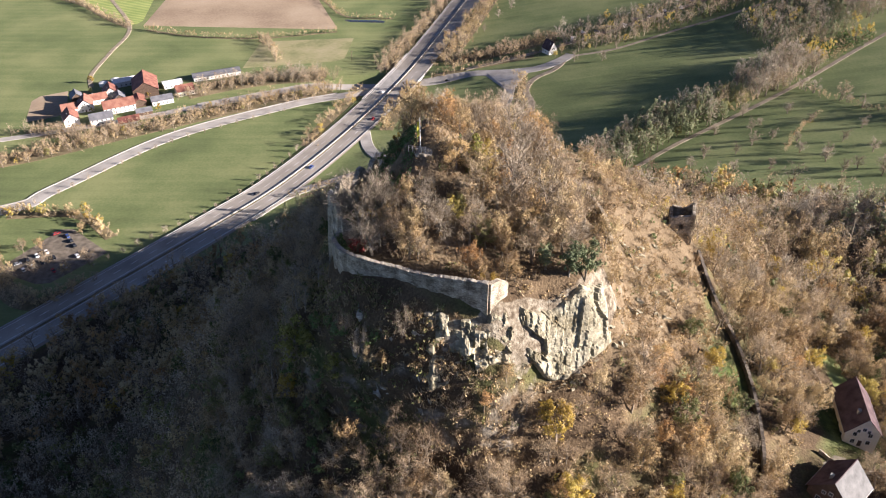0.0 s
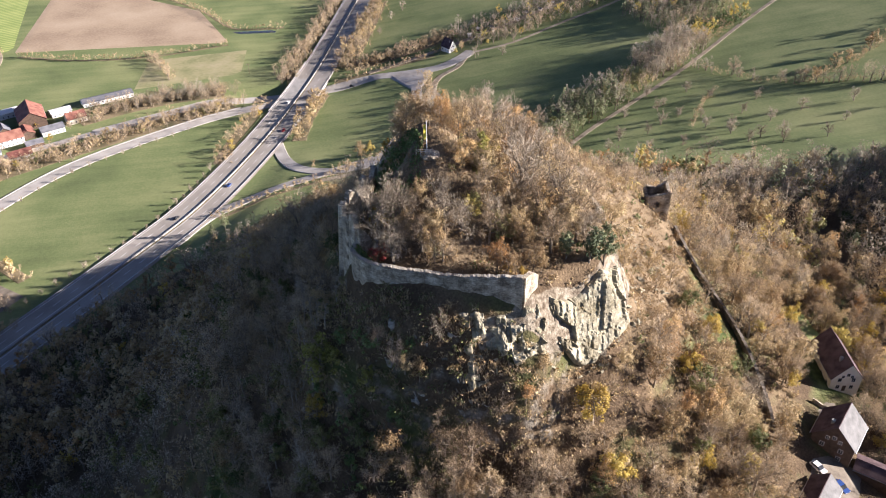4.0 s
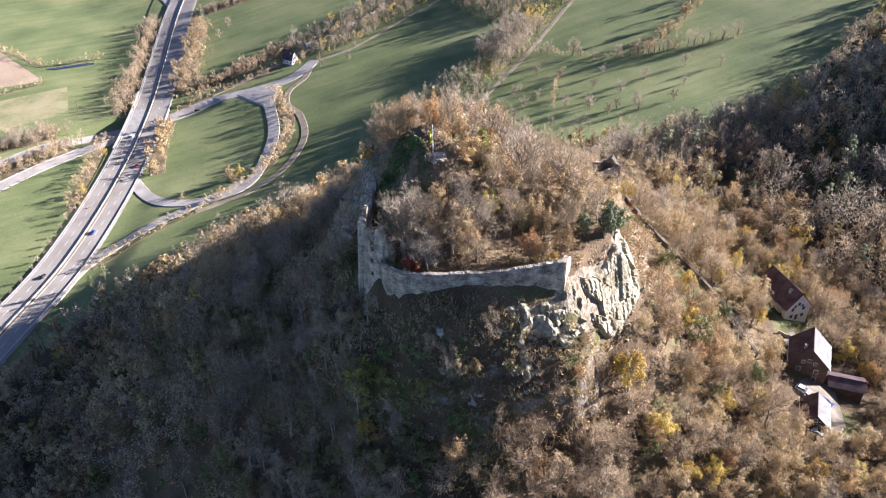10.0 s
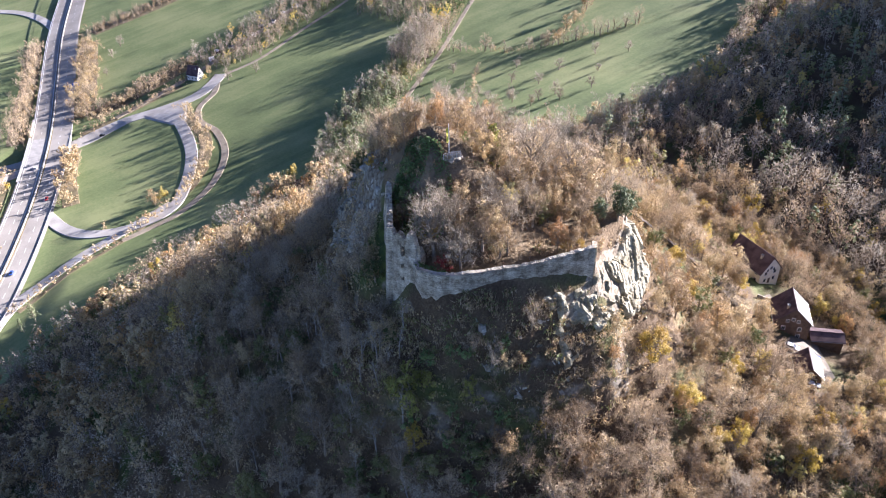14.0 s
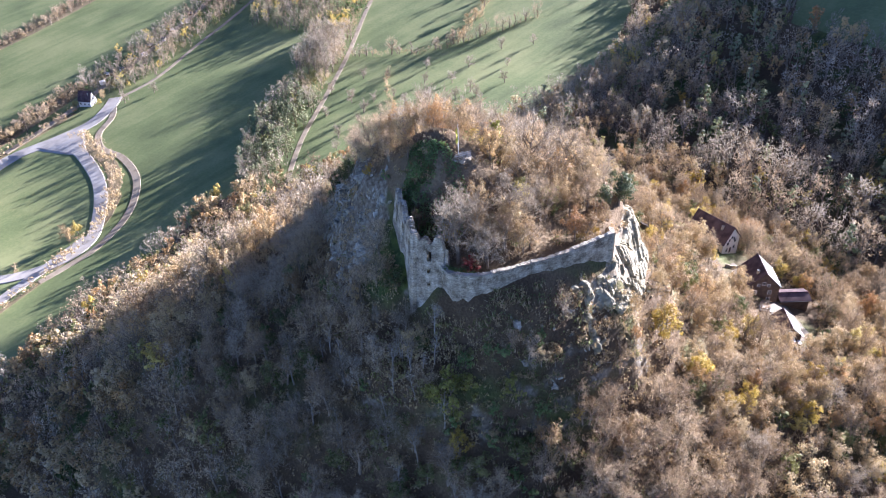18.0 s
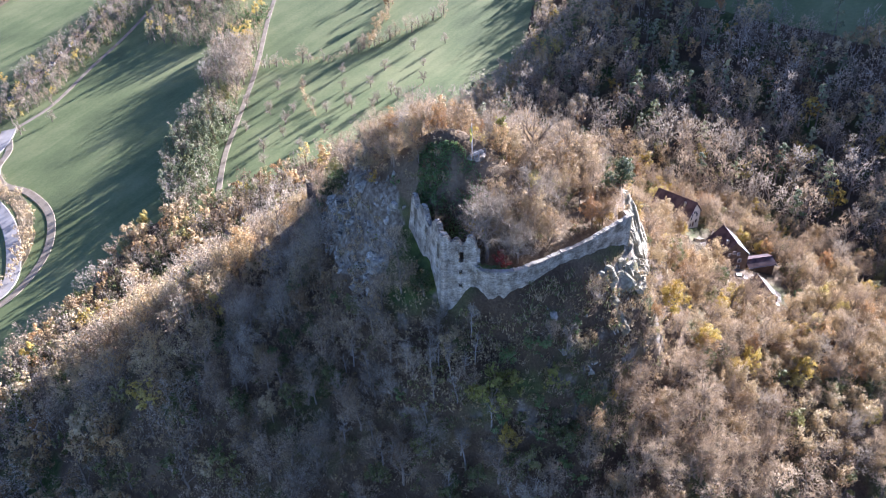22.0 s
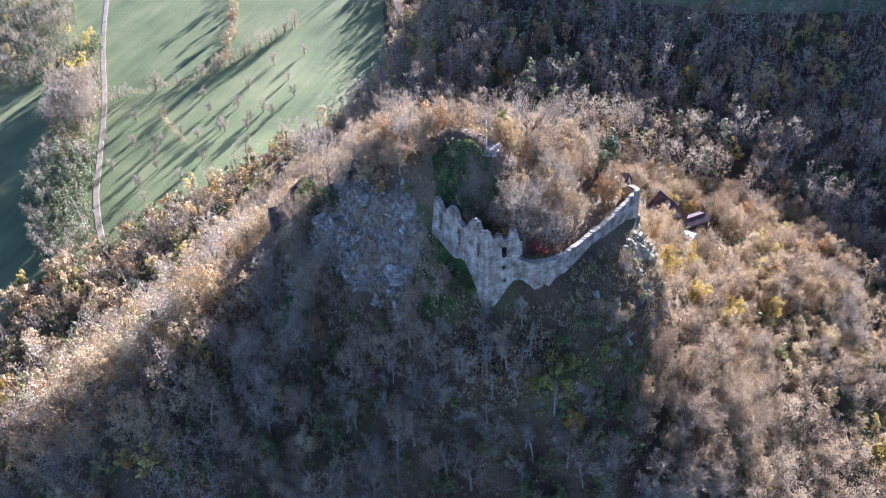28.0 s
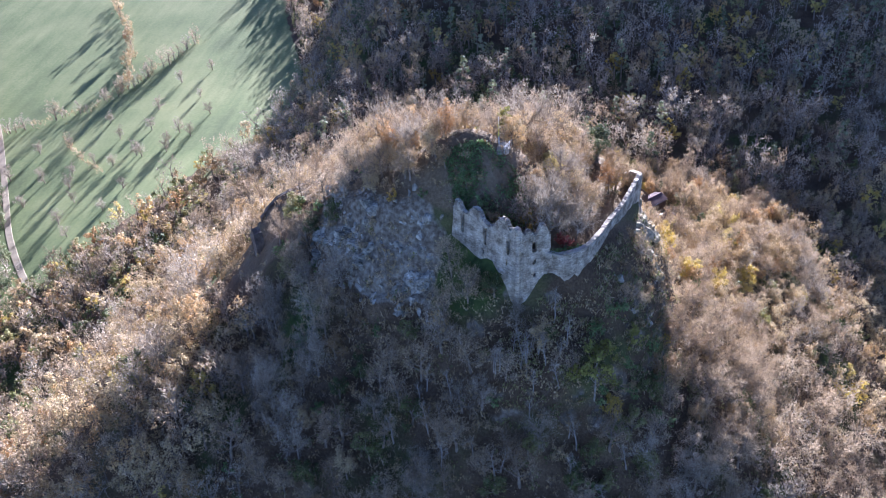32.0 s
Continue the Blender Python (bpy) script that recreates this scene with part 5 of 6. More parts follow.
row2, _ = smooth_line([(-285, 424, 0), (-258, 453, 0), (-203, 527, 0), (-128, 582, 0)], 13)
for p in row2:
    plant("orchard_tree", p.x, p.y, rng.uniform(0.35, 0.55), True, rng, "roadside trees")


# ---- the castle ruin ----
def wall_run(name, points, tops, foot, thick, material, parent, label="", step=0.9, rough=0.35, holes=(), seed=0, batter=0.0):
    """A rubble wall along a plan line with an uneven top; holes are (from, to, low, high) in metres along it and of height. tops are heights at even steps or (metres along, height); a batter sets the foot out."""
    r = random.Random(seed)
    line, way = smooth_line([(*p, 0) for p in points], step) if len(points) > 2 else (None, None)
    if line is None:
        a, b = Vector((*points[0], 0)), Vector((*points[1], 0))
        k = max(2, round((b - a).length / step))
        line = [a + (b - a) * i / k for i in range(k + 1)]
        way = [(b - a).normalized()] * (k + 1)
    dist = [0.0]
    for p, q in zip(line, line[1:]):
        dist.append(dist[-1] + (q - p).length)
    total = dist[-1]
    s = Shape()

    def top_at(d):
        if isinstance(tops[0], tuple):
            return float(np.interp(d, [q[0] for q in tops], [q[1] for q in tops]))
        return float(np.interp(d, [total * i / (len(tops) - 1) for i in range(len(tops))], tops))

    levels = 40 if holes else 14
    cols = []
    for p, w, d in zip(line, way, dist):
        side = Vector((-w.y, w.x, 0))
        lo = foot(d / total)
        hi = top_at(d) + r.uniform(-rough, rough)
        cols.append((p, side, lo, hi, d))
    for sgn in (1, -1):
        for i in range(len(cols) - 1):
            for j in range(levels):
                quad = []
                mid_d = (cols[i][4] + cols[i + 1][4]) / 2
                zs = []
                for (p, side, lo, hi, d), jj in ((cols[i], j), (cols[i + 1], j), (cols[i + 1], j + 1), (cols[i], j + 1)):
                    z = lo + (hi - lo) * jj / levels
                    zs.append(z)
                    n = noise.noise(Vector((p.x, p.y, z)) * 1.3) * 0.07
                    q = p + side * (sgn * (thick / 2 + n) + batter * (hi - z) / (hi - lo))
                    quad.append((q.x, q.y, z))
                zc = sum(zs) / 4
                if any(h[0] < mid_d < h[1] and h[2] < zc < h[3] for h in holes):
                    continue
                s.quad(*(quad if sgn < 0 else quad[::-1]))
    # jambs of the openings, the top and the ends
    for h in holes:
        for dd in (h[0], h[1]):
            k = min(range(len(cols)), key=lambda i: abs(cols[i][4] - dd))
            p, side, lo, hi = cols[k][:4]
            p = p + side * batter * (hi - (h[2] + h[3]) / 2) / (hi - lo)
            a, b = p + side * thick * 0.55, p - side * thick * 0.55
            s.quad((a.x, a.y, h[2] - 0.6), (b.x, b.y, h[2] - 0.6), (b.x, b.y, h[3] + 0.6), (a.x, a.y, h[3] + 0.6))
    for (p, sd, lo, hi, d), (p2, sd2, lo2, hi2, d2) in zip(cols, cols[1:]):
        a, b, c, e = p + sd * thick / 2, p - sd * thick / 2, p2 - sd2 * thick / 2, p2 + sd2 * thick / 2
        s.quad((a.x, a.y, hi), (b.x, b.y, hi), (c.x, c.y, hi2), (e.x, e.y, hi2))
    for p, sd, lo, hi, d in (cols[0], cols[-1]):
        a, b = p + sd * thick * 0.56, p - sd * thick * 0.56
        s.quad((a.x, a.y, lo), (b.x, b.y, lo), (b.x, b.y, hi), (a.x, a.y, hi))
    return part(name, s, material, parent, label), cols


curtain = thing("castle_wall", "long curved rubble-stone castle wall on the cliff edge", "castle wall")
CURTAIN = [(-24.0, 150.6), (-24.9, 147.8), (-23.9, 145), (-21.5, 142.2), (-16, 139.3), (-9.5, 136.9), (-3, 134), (4, 131.4), (9.6, 129.4)]
_, ccols = wall_run("wall_body", CURTAIN, [171.2, 171.5, 171.4, 171.3, 171.0, 171.3, 172.0, 172.6], lambda f: 161.2 + 3.0 * f, 1.1, STONE, curtain, rough=0.12, seed=2)
wall_run("wall_return", [(9.6, 129.4), (13.6, 133.2)], [172.6, 172.2, 170.5], lambda f: 163.0, 1.1, STONE, curtain, rough=0.2, seed=3)
stone_mesh = Shape()
for k in range(5):
    stone_mesh.box(-0.33 + 0.03 * k, -0.5, -0.08, 0.33 - 0.03 * k, 0.5, 0.10 + 0.04 * k)
stone_mesh = stone_mesh.mesh("coping_stone", COPING)
for i in range(0, len(ccols) - 1):
    for f in (0.0, 0.5):
        p = ccols[i][0].lerp(ccols[i + 1][0], f)
        z = ccols[i][3] * (1 - f) + ccols[i + 1][3] * f
        w = ccols[i][1]
        part("coping_stone", stone_mesh, None, curtain, m=pose(p.x, p.y, z + rng.uniform(-0.03, 0.06), rng.gauss(0, 5), rng.gauss(0, 5), math.degrees(math.atan2(w.y, w.x)) + 90 + rng.gauss(0, 8)) @ Matrix.Diagonal((rng.uniform(0.6, 0.9), rng.uniform(0.9, 1.15), rng.uniform(0.7, 1.3), 1)))

palace = thing("palace_ruin", "tall roofless palace ruin of pale rubble with window slots", "castle ruin")
WEST_TOP = [(0, 178.3), (1.0, 178.4), (1.5, 177.3), (2.0, 177.5), (2.8, 179.4), (4.2, 179.6), (5.2, 178.9), (6.2, 176.8), (7.6, 176.1), (9.2, 176.7), (10.2, 178.9), (11.6, 179.6), (12.8, 178.8), (13.6, 177.0), (15.2, 177.1), (16.2, 179.1), (17.2, 179.7), (17.7, 177.4)]
wall_run("west_wall", [(-26.1, 156.7), (-16.8, 171.8)], WEST_TOP, lambda f: 157.5 + 11.5 * f, 1.3, STONE, palace, rough=0.09, step=0.4, batter=1.4,
         holes=[(1.7, 2.6, 171.2, 174.8), (8.0, 9.0, 171.4, 175.2), (14.4, 15.4, 172.2, 176.2), (1.9, 2.4, 168.6, 169.6), (8.3, 8.9, 168.8, 169.8)], seed=5)
wall_run("south_wall", [(-23.4, 150.3), (-26.0, 157.0)], [(0, 175.2), (0.5, 177.6), (1.0, 178.6), (2.0, 178.5), (2.6, 176.6), (3.4, 175.9), (3.8, 177.0), (4.8, 177.6), (5.6, 176.5), (6.3, 177.6), (7.2, 178.2)], lambda f: 160.5 - 3.0 * f, 1.3, STONE, palace, rough=0.09, step=0.36, batter=1.0,
         holes=[(3.0, 4.1, 172.0, 174.7), (3.2, 3.9, 168.8, 169.7), (3.2, 3.8, 165.4, 166.2)], seed=6)
wall_run("east_stub", [(-23.4, 150.3), (-20.4, 152.6)], [175.4, 174.0, 171.0], lambda f: 163.0, 1.1, STONE, palace, rough=0.3, step=0.4, seed=7)
part("corner_quoin", Shape().tube([(-27.5, 156.9, 156.5), (-26.8, 156.85, 168), (-26.15, 156.85, 178.2)], [0.95, 0.9, 0.85], 7), STONE, palace)
for i in range(46):
    d = 17.7 * i / 45 + rng.uniform(-0.2, 0.2)
    k = rng.uniform(0.5, 1.0)
    part("crown_stone", stone_mesh, None, palace, m=pose(-26.1 + 0.524 * d + rng.uniform(-0.35, 0.35), 156.7 + 0.852 * d + rng.uniform(-0.2, 0.2), float(np.interp(d, [p[0] for p in WEST_TOP], [p[1] for p in WEST_TOP])) + 0.02, rng.gauss(0, 14), rng.gauss(0, 14), rng.uniform(0, 180)) @ Matrix.Diagonal((k, k * 0.8, k, 1)))

tower = thing("tower_ruin", "small roofless square tower ruin on the slope", "tower ruin")
tc = [(66.2, 191.0), (72.2, 189.6), (73.8, 195.6), (67.8, 197.2)]
tz = ground_at(70, 193)
for i in range(4):
    wall_run("tower_wall", [tc[i], tc[(i + 1) % 4]], [[tz + 5.8, tz + 6.6, tz + 7.4], [tz + 7.4, tz + 7.0, tz + 7.8], [tz + 7.8, tz + 5.6, tz + 6.2], [tz + 5.8, tz + 4.6, tz + 5.8]][i], lambda f: tz - 5.0, 0.9, STONE, tower, rough=0.2, step=0.5,
             holes=[(2.6, 3.6, tz + 2.6, tz + 4.0)] if i == 0 else (), seed=10 + i)


def slope_wall(name, label, pts, height, thick, material, seed, down=2.0, category="stone wall"):
    t = thing(name, label, category)
    line, _ = smooth_line([(*p, 0) for p in pts], 3.0)
    for i in range(0, len(line) - 1):
        a, b = line[i], line[i + 1]
        za, zb = ground_at(a.x, a.y), ground_at(b.x, b.y)
        wall_run("wall_section", [(a.x, a.y), (b.x, b.y)], [za + height, zb + height], lambda f, za=za, zb=zb: za + (zb - za) * f - down, thick, material, t, rough=0.2, step=0.9, seed=seed + i)
    return t


slope_wall("slope_wall", "old stone wall running down the hillside, coloured dark for its shadow", [(75, 188), (77, 176), (81, 162), (82, 149), (81, 135), (79, 126)], 2.3, 0.85, DARKENED_STONE, 40)
slope_wall("ridge_wall", "straight dark ridge wall below the castle", [(36.5, 226.5), (32, 234), (26.8, 241.7)], 2.6, 1.3, DARKENED_STONE, 70)
slope_wall("upper_wall", "low broken stone wall at the plateau edge", [(38, 196), (43, 180), (44, 166)], 1.6, 0.9, STONE, 90)
slope_wall("gate_wall", "tall narrow ruined gate wall", [(29, 160), (31, 168), (33, 176)], 5.5, 1.1, DARKENED_STONE, 110)
pillar = thing("rock_pillar", "dark rock pillar on the north ridge", "rock pillar")
wall_run("pillar_body", [(12.6, 236.6), (15, 239)], [145.8, 146.8, 144.6], lambda f: ground_at(14, 238) - 4, 2.4, DARKENED_STONE, pillar, rough=0.4, step=0.6, seed=130)

# viewpoint with flagpole
fz = ground_at(-5.3, 163)


def crag(name, label, centre, size, seed, material=ROCK, turn=0.0):
    """A craggy rock: a faceted block with ledges."""
    bm = bmesh.new()
    bmesh.ops.create_icosphere(bm, subdivisions=4, radius=1.0)
    for v in bm.verts:
        p = v.co.copy()
        q = Vector((p.x * size[0], p.y * size[1], p.z * size[2])) * 0.22 + Vector((seed, seed * 2.3, 0))
        cell = noise.cell(q * 1.1)
        k = 1 + 0.28 * noise.fractal(q, 1.0, 2.0, 5) + 0.16 * (cell - 0.5) + 0.10 * noise.noise(q * 5)
        v.co = Vector((p.x * size[0] * k, p.y * size[1] * k, p.z * size[2] * k))
    me = bpy.data.meshes.new(name)
    bm.to_mesh(me)
    bm.free()
    me.materials.append(material)
    ob = new(name, me)
    ob.matrix_basis = pose(*centre, 0, 0, turn)
    return tagged(ob, label, "rock")


crag("summit_rock", "grey summit rock under the flagpole", (-4.4, 162.3, fz - 1.0), (3.0, 2.2, 1.7), 3.0, STONE)
crag("boulder", "flat pale boulder on the shaded flank", (-38.3, 136.9, ground_at(-38.3, 136.9) + 0.2), (2.4, 1.2, 0.9), 5.0, STONE, -30)
crag("turret_rock", "dark rock outcrop at the north end of the summit", (4, 202.6, ground_at(4, 202.6) + 0.6), (2.2, 1.8, 1.8), 9.0, DARKENED_STONE)
pole = thing("flagpole", "tall pale flagpole with a hanging yellow flag", "flagpole", pose(-5.3, 163, fz + 0.6))
part("pole", Shape().tube([(0, 0, -0.6), (0, 0, 3.5), (0, 0, 7.2)], [0.11, 0.09, 0.06], 8), FRAME_WHITE, pole)
flag_shape = Shape()
for i in range(6):
    a, b = i / 6, (i + 1) / 6
    flag_shape.quad((0.05, 0.10 * math.sin(i), 6.4 - 3.6 * a), (0.05, 0.10 * math.sin(i + 1), 6.4 - 3.6 * b), (0.05 - 0.75, 0.22 * math.sin(i * 1.7 + 1.7), 6.1 - 3.6 * b), (0.05 - 0.75, 0.22 * math.sin(i * 1.7), 6.1 - 3.6 * a))
part("flag", flag_shape, FLAG_CLOTH, pole)
rail = thing("viewpoint_railing", "grey metal railing round the viewpoint", "railing", pose(-6.0, 161.5, fz + 0.5))
for i in range(5):
    part("post", Shape().tube([(-2 + i, -0.3 * i, -0.5), (-2 + i, -0.3 * i, 1.1)], [0.05, 0.05], 6), METAL, rail)
for h in (0.6, 1.1):
    part("rail", Shape().tube([(-2, 0, h), (2, -1.2, h)], [0.04, 0.04], 6), METAL, rail)

# bare rock faces under the walls
def hull_block(seed):
    """An angular block of broken rock."""
    r = random.Random(seed)
    bm = bmesh.new()
    for _ in range(11):
        bm.verts.new((r.uniform(-1, 1), r.uniform(-1, 1), r.uniform(-1, 1)))
    out = bmesh.ops.convex_hull(bm, input=bm.verts)
    bmesh.ops.delete(bm, geom=[g for g in out["geom_interior"] if isinstance(g, bmesh.types.BMVert)], context="VERTS")
    me = bpy.data.meshes.new("rock_block")
    bm.to_mesh(me)
    bm.free()
    return me


blocks = {}
for key, m in (("pale", ROCK), ("grey", CRAG)):
    blocks[key] = [hull_block(500 + i) for i in range(9)]
    for me in blocks[key]:
        me.materials.append(m)


def cliff(label, outline, count, size, tone, dip, seed):
    """A face of broken blocks that lean with the layers of the rock."""
    r = random.Random(seed)
    c = thing("cliff", label, "cliff")
    xs, ys = [p[0] for p in outline], [p[1] for p in outline]
    made = 0
    while made < count:
        x, y = r.uniform(min(xs), max(xs)), r.uniform(min(ys), max(ys))
        if not is_in(x, y, outline):
            continue
        made += 1
        k = size * r.uniform(0.45, 1.25)
        m = pose(x, y, ground_at(x, y) + r.uniform(-0.6, 0.3) * k, dip[0] + r.gauss(0, 14), dip[1] + r.gauss(0, 14), dip[2] + r.gauss(0, 20)) @ Matrix.Diagonal((k * 1.9, k * 0.9, k * 1.0, 1))
        part("rock_block", r.choice(blocks[tone]), None, c, m=m)
    return c




limestone = cliff("bright pale fractured limestone cliff", [(-1, 126.8), (8, 127), (17, 129), (30, 130.5), (37, 137), (41, 143), (42, 140), (31, 127), (16, 125.5), (-2, 125)], 36, 0.5, "pale", (20, 40, 30), 1)


def crag_sheet(parent, top, foot, across, down, relief, lift, seed, material=CRAG, slabs=(1.0, 1.0), notch=None, name="crag_face", rough=0.9):
    """Weathered rock that breaks out of a slope between two plan lines; it dips under the soil where its relief is low. A notch (u, v, width, height, depth) cuts a shaded corner into it."""
    s = Shape()
    tl, fl = np.array(top, float), np.array(foot, float)
    U, V = np.meshgrid(np.linspace(0, 1, across + 1), np.linspace(0, 1, down + 1))
    knots = np.linspace(0, 1, len(tl))
    X, Y = [np.interp(U, knots, tl[:, c]) * (1 - V) + np.interp(U, knots, fl[:, c]) * V for c in (0, 1)]
    Z = ground(X, Y)
    GU, GV = (ground(X + 0.8, Y) - Z) / 0.8, (ground(X, Y + 0.8) - Z) / 0.8
    for j in range(down + 1):
        for i in range(across + 1):
            u, v = i / across, j / down
            p = Vector((X[j, i], Y[j, i], Z[j, i]))
            n = Vector((-GU[j, i], -GV[j, i], 1)).normalized()
            q = Vector(((p.x + 0.4 * p.y) * 0.25 * slabs[0] - p.z * 0.05 + seed, p.y * 0.12 * slabs[0], p.z * 0.22 * slabs[1]))
            slab = noise.cell(q * 1.2) * 0.7 + noise.cell(q * 3.1 + Vector((5, 2, 1))) * 0.4
            r = Vector((p.x * 0.25 + seed, p.y * 0.25, p.z * 0.22))
            d = relief * (slab - 0.55 + rough * noise.fractal(r * 0.9, 0.9, 2.1, 6)) + lift - (2.2 + lift) * max(0, 1 - 8 * min(u, 1 - u, v, 1 - v))
            if notch:
                f, e = (u - notch[0]) / notch[2], (v - notch[1]) / notch[3]
                if 0 < f < 1 and 0 < e < 1 - 0.55 * f:
                    d -= notch[4]
            s.v.append(tuple(p + n * d))
    m = across + 1
    s.f += [(j * m + i, (j + 1) * m + i, (j + 1) * m + i + 1, j * m + i + 1) for j in range(down) for i in range(across)]
    return part(name, s, material, parent)


crag_sheet(limestone, [(14.5, 132.5), (20, 134.2), (26, 137.2), (32, 140.8), (38.5, 146)], [(16, 128.6), (23, 128.2), (28, 128.6), (35, 132.8), (42, 138.5)], 90, 50, 0.7, 1.35, 5, ROCK, (0.8, 0.35), (0.1, 0.42, 0.2, 0.36, 2.0), "cliff_face", 0.45)
crag_sheet(limestone, [(-6, 131.5), (2, 130.3), (9, 129), (16, 132.5)], [(-6, 122), (3, 122), (9, 123.2), (18, 127)], 90, 44, 1.5, 1.1, 9, ROCK, (1.2, 0.8), None, "cliff_face", 0.8)
under_wall = cliff("grey shaded crags below the castle wall", [(-20, 134), (-8, 129), (-2, 126), (-4, 122), (-16, 125), (-24, 131)], 12, 0.45, "grey", (10, 20, -20), 3)
crag_sheet(under_wall, [(-22, 138.5), (-12, 133.5), (-3, 129), (3, 126)], [(-26, 131), (-15, 123), (-4, 116), (4, 114)], 64, 44, 1.3, -0.25, 31)
flank = cliff("grey weathered crags on the shaded flank", WEST_CRAG, 70, 0.6, "grey", (0, -30, 20), 4)
crag_sheet(flank, [(-18.5, 172), (-12, 179), (-7, 190), (2, 203), (9, 214)], [(-31, 174), (-29, 184), (-26, 194), (-15, 208), (-4, 217)], 110, 60, 1.5, 0.35, 12)
cliff("mossy grey crags at the north end of the summit", [(-2, 203), (8, 213), (12, 208), (4, 200)], 24, 1.3, "grey", (0, 0, 20), 5)
cliff("scattered pale rocks on the open slope", [(40, 135), (52, 146), (66, 165), (60, 180), (46, 170), (41, 150)], 70, 0.7, "pale", (30, 30, 0), 6)


# ---- buildings ----
def window(parent, m, w=1.0, h=1.3):
    f = part("window", Shape().box(-w / 2 - 0.1, -0.05, -h / 2 - 0.1, w / 2 + 0.1, 0.05, h / 2 + 0.1), FRAME_WHITE, parent, m=m)
    part("pane", Shape().box(-w / 2, -0.075, -h / 2, -0.03, 0.0, h / 2), GLASS, f)
    part("pane", Shape().box(0.03, -0.075, -h / 2, w / 2, 0.0, h / 2), GLASS, f)


def house(label, x, y, z, turn, length, width, eave, ridge, wall_mat, roof_mat, windows=True, chimneys=1, name="house", category="house", over=0.5, east_roof=None, door=True):
    """A gabled building; its ridge runs along its own y."""
    h = thing(name, label, category, pose(x, y, z, 0, 0, turn))
    L, W = length / 2, width / 2
    s = Shape()
    s.prism([(-W, -3), (W, -3), (W, eave), (0, ridge - 0.15), (-W, eave)], -L, L, lambda u, v, w: (u, -w, v))
    part("wall", s, wall_mat, h)
    pitch = math.atan2(ridge - eave, W)
    for sg in (-1, 1):
        roof = Shape()
        ex = W + over
        ez = ridge - (ridge - eave) * ex / W
        t = 0.22
        roof.prism([(0, ridge), (sg * ex, ez), (sg * ex, ez + t), (0, ridge + t)][::sg], -L - over, L + over, lambda u, v, w: (u, -w, v))
        part("roof", roof, east_roof if east_roof and sg > 0 else roof_mat, h)
        part("gutter", Shape().tube([(sg * (ex + 0.05), -L - over, ez + 0.02), (sg * (ex + 0.05), L + over, ez + 0.02)], [0.08, 0.08], 6), METAL, h)
    part("ridge_cap", Shape().tube([(0, -L - over, ridge + t), (0, L + over, ridge + t)], [0.16, 0.16], 6), roof_mat, h)
    for c in range(chimneys):
        cy = -L * 0.55 + c * L
        ch = part("chimney", Shape().box(-0.35, -0.35, -1.5, 0.35, 0.35, 1.3), COPING, h, m=pose(-W * 0.35, cy, ridge - (ridge - eave) * 0.35))
        part("chimney_cap", Shape().box(-0.45, -0.45, 1.3, 0.45, 0.45, 1.45), CONCRETE, ch)
    if windows:
        storeys = max(1, int(eave // 2.6))
        for st in range(storeys):
            zc = 1.6 + st * 2.7
            n = max(2, int(length / 3.2))
            for i in range(n):
                yy = -L + (i + 0.5) * length / n
                for sg in (-1, 1):
                    window(h, pose(sg * W, yy, zc, 0, 0, 90 * sg))
            for xx in (-W * 0.45, W * 0.45):
                window(h, pose(xx, -L, zc))
                window(h, pose(xx, L, zc, 0, 0, 180))
        if ridge - eave > 2.5:
            window(h, pose(0, -L, eave + 1.0), 0.9, 1.1)
            window(h, pose(-W * 0.3, -L, eave + 0.3), 0.8, 1.0)
            window(h, pose(W * 0.3, -L, eave + 0.3), 0.8, 1.0)
    if door:
        d = part("door", Shape().box(-0.5, -0.06, 0, 0.5, 0.06, 2.05), TIMBER, h, m=pose(0, -L, 0.0))
        part("door_handle", Shape().box(0.35, -0.12, 1.0, 0.42, -0.06, 1.12), METAL, d)
    return h


def site(x, y):
    return ground_at(x, y)


house("cream rendered farmhouse with a steep brown tiled roof", 112.8, 149.4, 108.2, -11, 15.4, 8.6, 5.2, 10.3, PLASTER, ROOF_BROWN)
# east roof slopes of this house and the outbuilding carry painted sunlight
house("dark house by the yard, brown roof with its east slope coloured as sunlit", 98.3, 125.2, 106.0, -49, 10.4, 10.6, 6.8, 12.0, TIMBER, ROOF_BROWN, east_roof=ROOF_SUNLIT)
house("long low shed with a grey-brown roof against the house", 104.5, 115.4, 104.0, 45, 9.4, 5.6, 2.6, 3.6, TIMBER, ROOF_BROWN, windows=False, chimneys=0, name="shed", category="shed")
house("small outbuilding in the yard, brown roof with its east slope coloured as sunlit", 83.5, 108.8, 107.2, -49, 8.8, 6.8, 3.0, 6.0, TIMBER, ROOF_BROWN, east_roof=ROOF_SUNLIT, chimneys=0, name="outbuilding", category="outbuilding")
for x, y in ((-262, 574), (-282, 580), (-246, 610), (-230, 585), (-298, 618), (-238, 560), (-262, 648), (-220, 604)):
    plant(rng.choice(["bare_tree", "orchard_tree", "golden_tree"]), x, y, rng.uniform(0.5, 0.8), True, rng, "farmyard trees")
house("tiny garden hut among the trees", 108, 188, site(108, 188), 20, 3.5, 2.6, 2.0, 2.8, WHITE_WALL, ROOF_BROWN, windows=False, chimneys=0, name="garden_hut", category="hut", over=0.2)
slope_wall("garden_wall", "low pale garden wall beside the lawn", [(110, 180), (108, 168), (108, 158)], 1.1, 0.4, STONE, 150)
